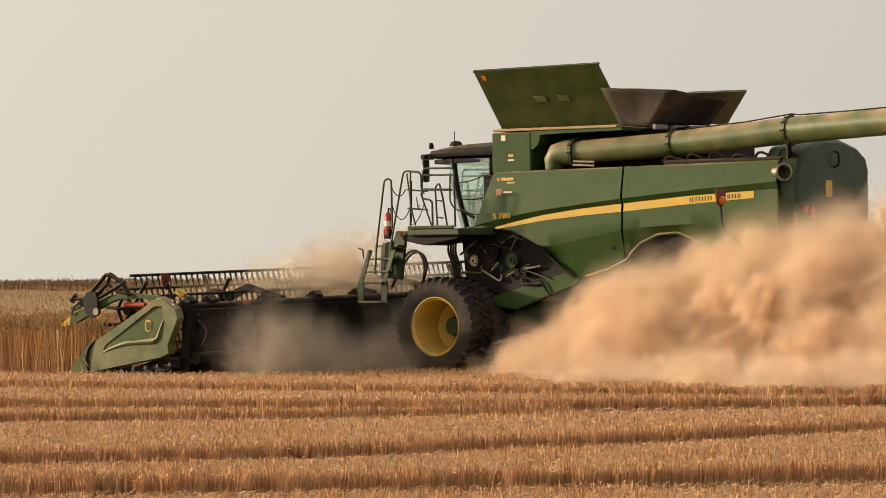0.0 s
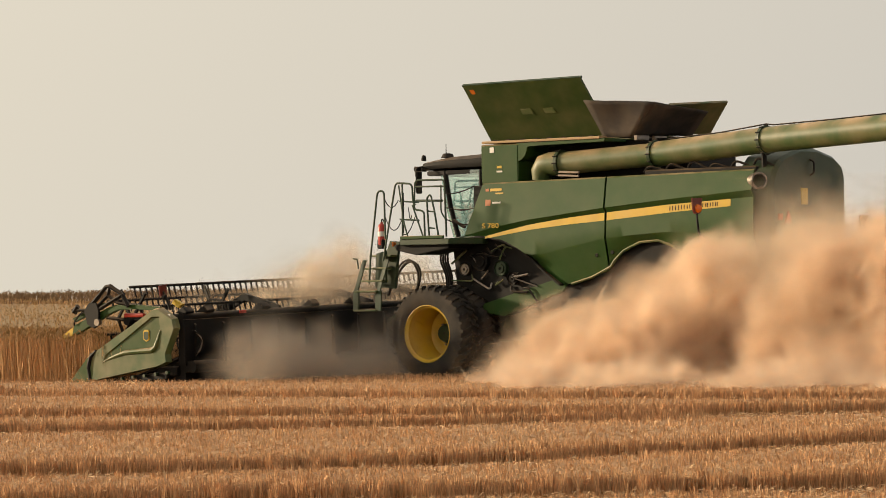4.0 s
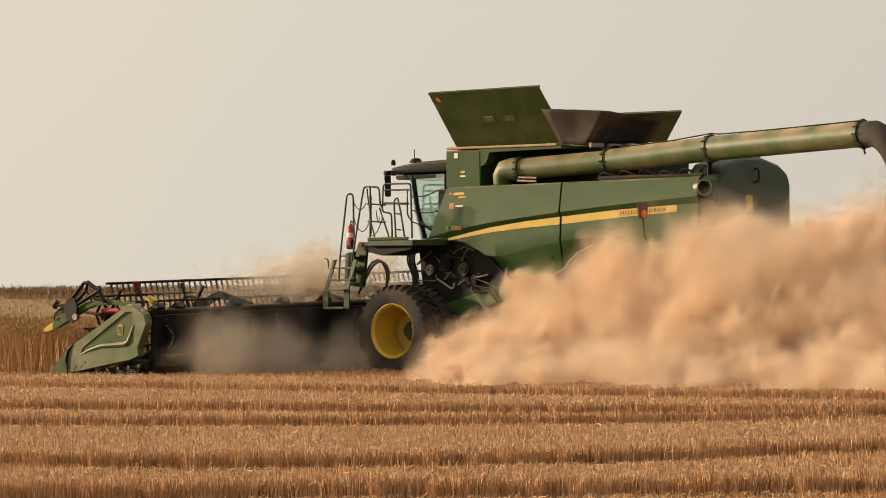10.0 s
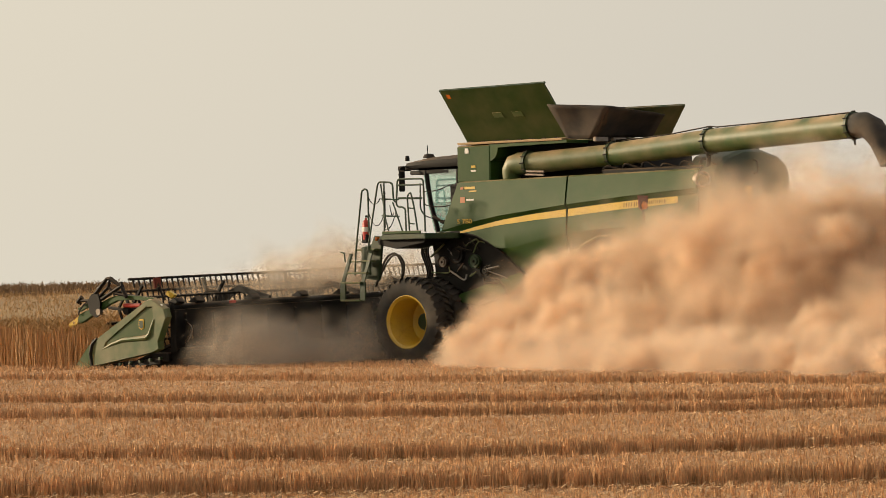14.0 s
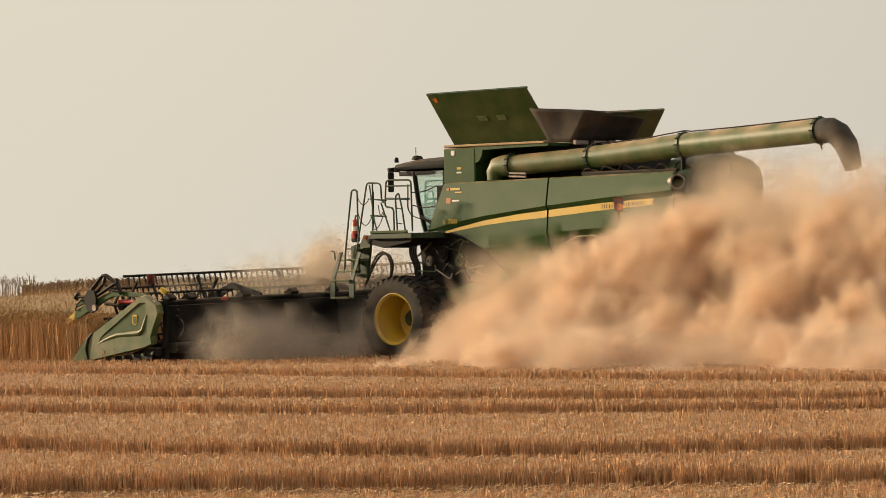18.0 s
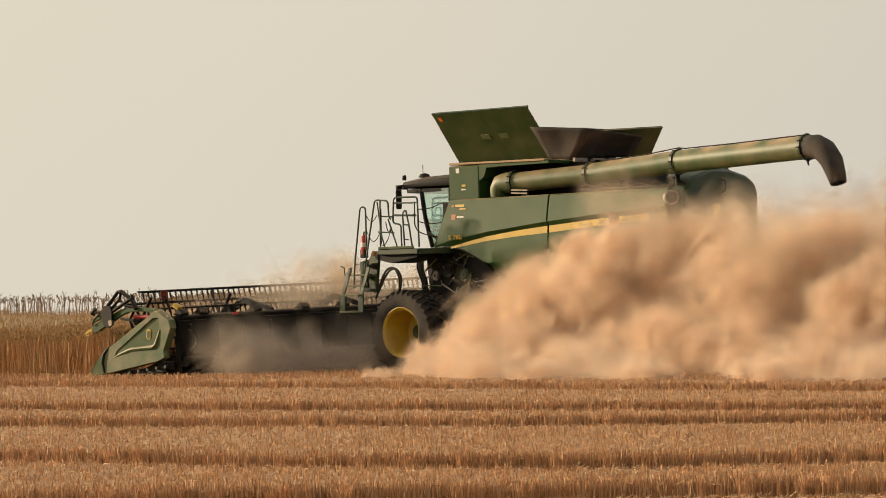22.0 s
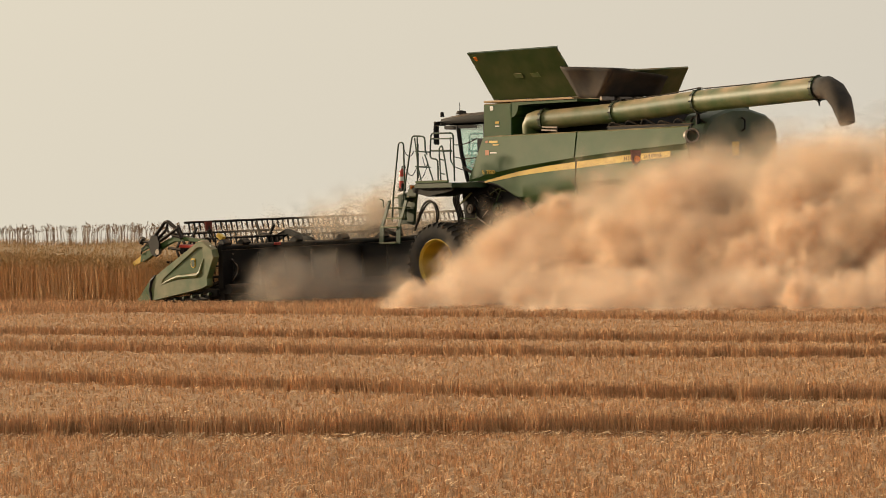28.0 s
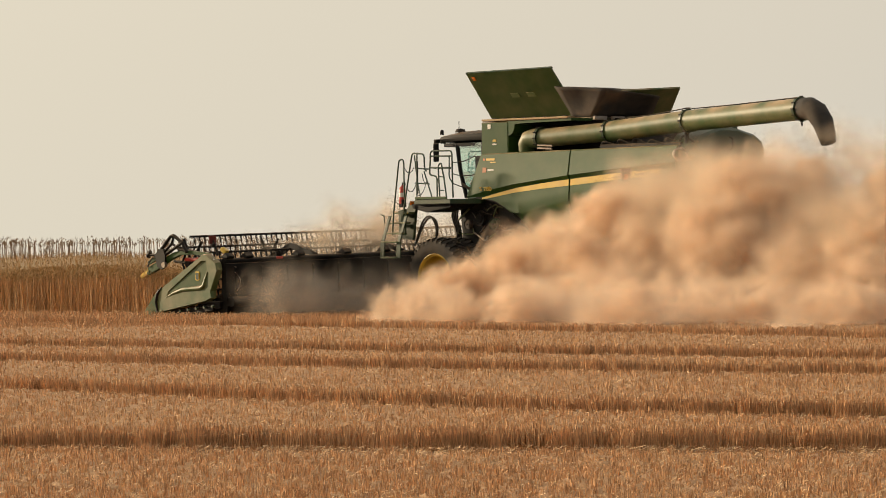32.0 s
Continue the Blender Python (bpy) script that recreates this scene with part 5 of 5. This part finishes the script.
# ---- dust: puffs of soft flakes, each puff one rigid body that is stirred up, drifts back and settles ----
def dust_material(name, cover, color, through_light):
    """Flakes that thin out towards their rims and scatter light to both sides."""
    m = bpy.data.materials.new(name)
    m.use_nodes = True
    dn, dl = m.node_tree.nodes, m.node_tree.links
    dn.clear()
    d_out, d_mix, d_two = dn.new("ShaderNodeOutputMaterial"), dn.new("ShaderNodeMixShader"), dn.new("ShaderNodeMixShader")
    d_tr, d_df, d_tl = dn.new("ShaderNodeBsdfTransparent"), dn.new("ShaderNodeBsdfDiffuse"), dn.new("ShaderNodeBsdfTranslucent")
    d_df.inputs["Color"].default_value = d_tl.inputs["Color"].default_value = (*color, 1)
    d_uv, d_ball, d_mul = dn.new("ShaderNodeTexCoord"), dn.new("ShaderNodeTexGradient"), dn.new("ShaderNodeMath")
    d_ball.gradient_type, d_mul.operation = "SPHERICAL", "MULTIPLY"
    d_mul.inputs[1].default_value, d_two.inputs[0].default_value = cover, through_light
    dl.new(d_uv.outputs["UV"], d_ball.inputs["Vector"])
    dl.new(d_ball.outputs["Fac"], d_mul.inputs[0])
    dl.new(d_mul.outputs[0], d_mix.inputs[0])
    dl.new(d_df.outputs[0], d_two.inputs[1])
    dl.new(d_tl.outputs[0], d_two.inputs[2])
    dl.new(d_tr.outputs[0], d_mix.inputs[1])
    dl.new(d_two.outputs[0], d_mix.inputs[2])
    dl.new(d_mix.outputs[0], d_out.inputs["Surface"])
    return m


scene.cycles.transparent_max_bounces = 176
DUST = dust_material("chaff_dust", 0.25, (0.89, 0.715, 0.54), 0.5)
VEIL = dust_material("thin_chaff_dust", 0.10, (0.88, 0.73, 0.56), 0.5)
# darker and greyer than DUST: the header's shadow is put into this colour
HAZY_SHADE = dust_material("shaded_chaff_haze", 0.085, (0.66, 0.57, 0.47), 0.5)
MIST = dust_material("fine_dust_mist", 0.11, (0.80, 0.68, 0.54), 0.5)


def puff_mesh(name, seed, r, n, flake, mat):
    """A billow of heaped lobes, about r metres in radius, filled with soft flakes that face outwards."""
    g = np.random.default_rng(seed)
    k = 15
    mid = g.normal(size=(k, 3))
    mid = mid / np.linalg.norm(mid, axis=1)[:, None] * (g.uniform(0.15, 0.72, k) * r)[:, None] * (1.1, 1.1, 0.85)
    lobe = g.uniform(0.28, 0.52, k) * r
    p = g.normal(size=(n * 9, 3)) * 0.55 * r
    gap = np.linalg.norm(p[:, None] - mid[None], axis=2) / lobe[None]
    near = gap.argmin(1)
    keep = g.uniform(0, 1, len(p)) < np.clip((1.12 - gap.min(1)) * 1.9, 0, 1)
    p, near = p[keep][:n], near[keep][:n]
    m = len(p)
    out = (p - mid[near]) / lobe[near][:, None] + 0.55 * p / r + 1.3 * g.normal(size=(m, 3))
    out /= np.linalg.norm(out, axis=1)[:, None]
    a = np.cross(out, g.normal(size=(m, 3)))
    a /= np.linalg.norm(a, axis=1)[:, None]
    b = np.cross(out, a)
    s = (flake * r * g.uniform(0.6, 1.35, m))[:, None]
    v = np.stack([p - a * s - b * s, p + a * s - b * s, p + a * s + b * s, p - a * s + b * s], 1).reshape(-1, 3)
    me = mesh_from(name, v, np.arange(4 * m).reshape(-1, 4), mat)
    uv = me.uv_layers.new(name="disc")
    uv.data.foreach_set("uv", np.tile(np.array((-1, -1, 1, -1, 1, 1, -1, 1), np.float32), m))
    return me


def crown(b):
    """Top of the plume behind its front."""
    return np.interp(b, (0, 0.5, 1.3, 2, 3, 4.4, 6.8, 9, 12, 16, 22), (0.3, 0.7, 1.15, 1.5, 1.95, 2.4, 2.85, 3.05, 2.95, 2.75, 2.65))


def plume_top(b, l):
    """Height of the plume: heaped in the wheels' lane, low towards the cut field, cut off along its slanting front."""
    side = math.exp(-((l - 4) / 2.3) ** 2) if l > 4 else 1.0
    t = crown(b) * side
    if l < 1.6 and b < 8.5:
        t = min(t, 1.3)
    reach = b - (l - 3.6) / 1.25
    skirt = 0.5 * min(max((9.4 + 0.35 * min(b, 9) - l) / 1.5, 0), 1)
    return min(max(t, skirt), 0.15 + 0.75 * reach) if reach > 0 else -0.6 + 0.3 * reach


# front of the plume along the machine, how strongly the wheels stir it up, and how far its crown is blown up, over time
FRONT = [(0, -1.95), (3, -1.9), (6, -1.5), (9, -1.7), (11, -1.35), (13, -1.7), (19, -1.9), (21.5, -1.7), (23, -0.8), (25.5, -0.6), (28, -1.1), (32, -1.0)]
GUST = [(-12, 1.0), (0, 0.97), (4, 0.95), (7, 1.05), (9.2, 1.18), (10.2, 0.9), (12, 1.0), (14, 0.95), (16, 1.0), (17.4, 1.4), (18.8, 1.3), (20.4, 0.95), (22, 0.9), (24, 0.85), (26, 0.98), (28, 0.98), (29, 0.95), (30, 1.1), (32, 1.1)]
LIFT = [(0, 0), (3, 0), (6, 0.05), (9, 0.15), (13, 0.3), (19, 0.35), (21, 0.15), (23, 0.15), (25, 0.2), (28, 0.35), (30, 0.4), (32, 0.4)]
BLOW, LIFE = 1.9, 10.0


def at_time(t, table):
    return float(np.interp(t, [a for a, _ in table], [b for _, b in table]))


PUFF_SIZES = (0.55, 0.7, 0.85, 1.0, 1.15, 1.3)
PUFF_MESHES = [(r, puff_mesh("dust_puff", 40 + 7 * i + k, r, 270, 0.29, DUST)) for i, r in enumerate(PUFF_SIZES) for k in range(2)]
BULK = dust_material("mid_chaff_dust", 0.22, (0.89, 0.72, 0.55), 0.5)
BULK_MESHES = [(r, puff_mesh("dust_billow", 70 + i, r, 130, 0.38, BULK)) for i, r in enumerate((1.1, 1.35, 1.6))]
WISP_MESHES = [(r, puff_mesh("dust_wisp", 90 + i, r, 80, 0.40, VEIL)) for i, r in enumerate((1.3, 1.6, 1.9))]
rp = random.Random(31)
PUFFS = []
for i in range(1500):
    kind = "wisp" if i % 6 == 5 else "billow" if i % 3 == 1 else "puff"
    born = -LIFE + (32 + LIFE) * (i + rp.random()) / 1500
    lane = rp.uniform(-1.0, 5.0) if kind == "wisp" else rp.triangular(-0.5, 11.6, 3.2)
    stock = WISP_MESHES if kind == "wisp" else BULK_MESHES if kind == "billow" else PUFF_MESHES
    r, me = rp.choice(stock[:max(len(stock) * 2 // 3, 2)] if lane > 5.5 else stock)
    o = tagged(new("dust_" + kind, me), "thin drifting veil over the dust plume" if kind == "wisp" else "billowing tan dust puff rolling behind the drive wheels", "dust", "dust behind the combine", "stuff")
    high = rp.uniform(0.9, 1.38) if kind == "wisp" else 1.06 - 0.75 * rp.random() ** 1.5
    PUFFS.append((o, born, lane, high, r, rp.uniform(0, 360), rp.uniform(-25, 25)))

# haze that hangs behind the header, its shade painted grey, and drifts up over the reel
HAZE_MESHES = [(r, puff_mesh("dust_haze", 120 + i, r, 70, 0.42, HAZY_SHADE)) for i, r in enumerate((0.7, 0.9, 1.1))]
MIST_MESHES = [(r, puff_mesh("dust_mist", 130 + i, r, 60, 0.44, MIST)) for i, r in enumerate((0.8, 1.0, 1.2))]
HAZE = []
for i in range(26):
    y = 1.0 + 5.7 * ((i + rp.random()) / 26) ** 0.85
    r, me = rp.choice(HAZE_MESHES)
    HAZE.append((tagged(new("dust_haze", me), "chaff dust haze hanging behind the header, its shade painted grey", "dust", "dust about the header", "stuff"), (rp.uniform(0.5, 1.7), y, rp.uniform(0.0, 0.75) * r, rp.uniform(0, 360))))
for i in range(16):
    y = -4.2 + 8.6 * (i + rp.random()) / 16
    top = 1.15 + 1.25 * math.exp(-((y - 0.6) / 2.2) ** 2)
    r, me = rp.choice(MIST_MESHES)
    HAZE.append((tagged(new("dust_mist", me), "pale dust drifting up over the turning reel", "dust", "dust about the header", "stuff"), (rp.uniform(2.6, 4.4), y, rp.uniform(0.75, 1.1) * top, rp.uniform(0, 360))))


# ---- movement ----
def drive(t):
    i = min(max(int(t), 0), len(DRIVE) - 2)
    a, b, f = DRIVE[i], DRIVE[i + 1], t - i
    x, y, h = (a[k] + (b[k] - a[k]) * f for k in (1, 2, 3))
    return pose(x, y, 0, 0, 0, h + 90)


def travelled(t):
    d = 0.0
    for a, b in zip(DRIVE, DRIVE[1:]):
        f = min(max(t - a[0], 0), 1)
        d += math.hypot(b[1] - a[1], b[2] - a[2]) * f
    return d


def motions():
    way = [(t, drive(t)) for t in range(33)]
    walk(combine, way)
    walk(header, [(t, m @ pose(0, 0, 0.171, -1.4, 0, 0)) for t, m in way])
    for w, y, x, r in WHEELS:
        walk(w, [(t, pose(x, y, r - 0.035, 0, math.degrees(travelled(t) / r), 0)) for t in range(33)])
    beats = [0.2 * i for i in range(161)]
    for i, bat in enumerate(BATS):
        def at(t, i=i):
            a = math.pi / 2 + 0.1 - i * math.pi / 3 - t * radians(150)
            return pose(RX + RR * math.cos(a), 0, RZ + RR * math.sin(a))
        walk(bat, [(t, at(t)) for t in beats])
    for sp, y in SPIDERS:
        walk(sp, [(t, pose(RX, y, RZ, 0, math.degrees(-0.1) + t * 150, 0)) for t in [0.4 * i for i in range(81)]])
    for o, l0 in STRIPS:
        t1 = next((t / 10 for t in range(321) if travelled(t / 10) > l0 - 3.7), 99)
        if t1 < 31.0:
            rows = [(0, pose(0, 0, 0))] + ([(t1, pose(0, 0, 0))] if t1 > 0.1 else []) + [(t1 + 0.9, pose(0, 0, -1.15)), (32, pose(0, 0, -1.15))]
            walk(o, rows)
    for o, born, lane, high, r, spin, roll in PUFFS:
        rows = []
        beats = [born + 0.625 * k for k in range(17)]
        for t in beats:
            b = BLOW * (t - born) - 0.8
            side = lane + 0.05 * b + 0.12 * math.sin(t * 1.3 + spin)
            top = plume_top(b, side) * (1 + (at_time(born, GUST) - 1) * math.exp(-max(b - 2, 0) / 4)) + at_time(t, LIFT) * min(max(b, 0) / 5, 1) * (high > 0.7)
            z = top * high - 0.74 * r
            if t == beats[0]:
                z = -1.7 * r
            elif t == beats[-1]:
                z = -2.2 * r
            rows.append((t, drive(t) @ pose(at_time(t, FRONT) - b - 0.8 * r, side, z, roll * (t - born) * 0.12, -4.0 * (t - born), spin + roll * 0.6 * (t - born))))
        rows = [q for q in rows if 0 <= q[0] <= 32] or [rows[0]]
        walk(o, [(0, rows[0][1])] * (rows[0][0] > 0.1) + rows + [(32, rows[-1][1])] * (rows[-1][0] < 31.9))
    beats = [float(i) for i in range(33)]
    for k, (o, m_) in enumerate(HAZE):
        walk(o, [(t, drive(t) @ pose(m_[0] + 0.12 * math.sin(t + k), m_[1] + 0.25 * math.sin(0.7 * t + 2 * k), m_[2] + 0.1 * math.sin(1.3 * t + k), 0, 0, m_[3] + 6 * t)) for t in beats])


motions()
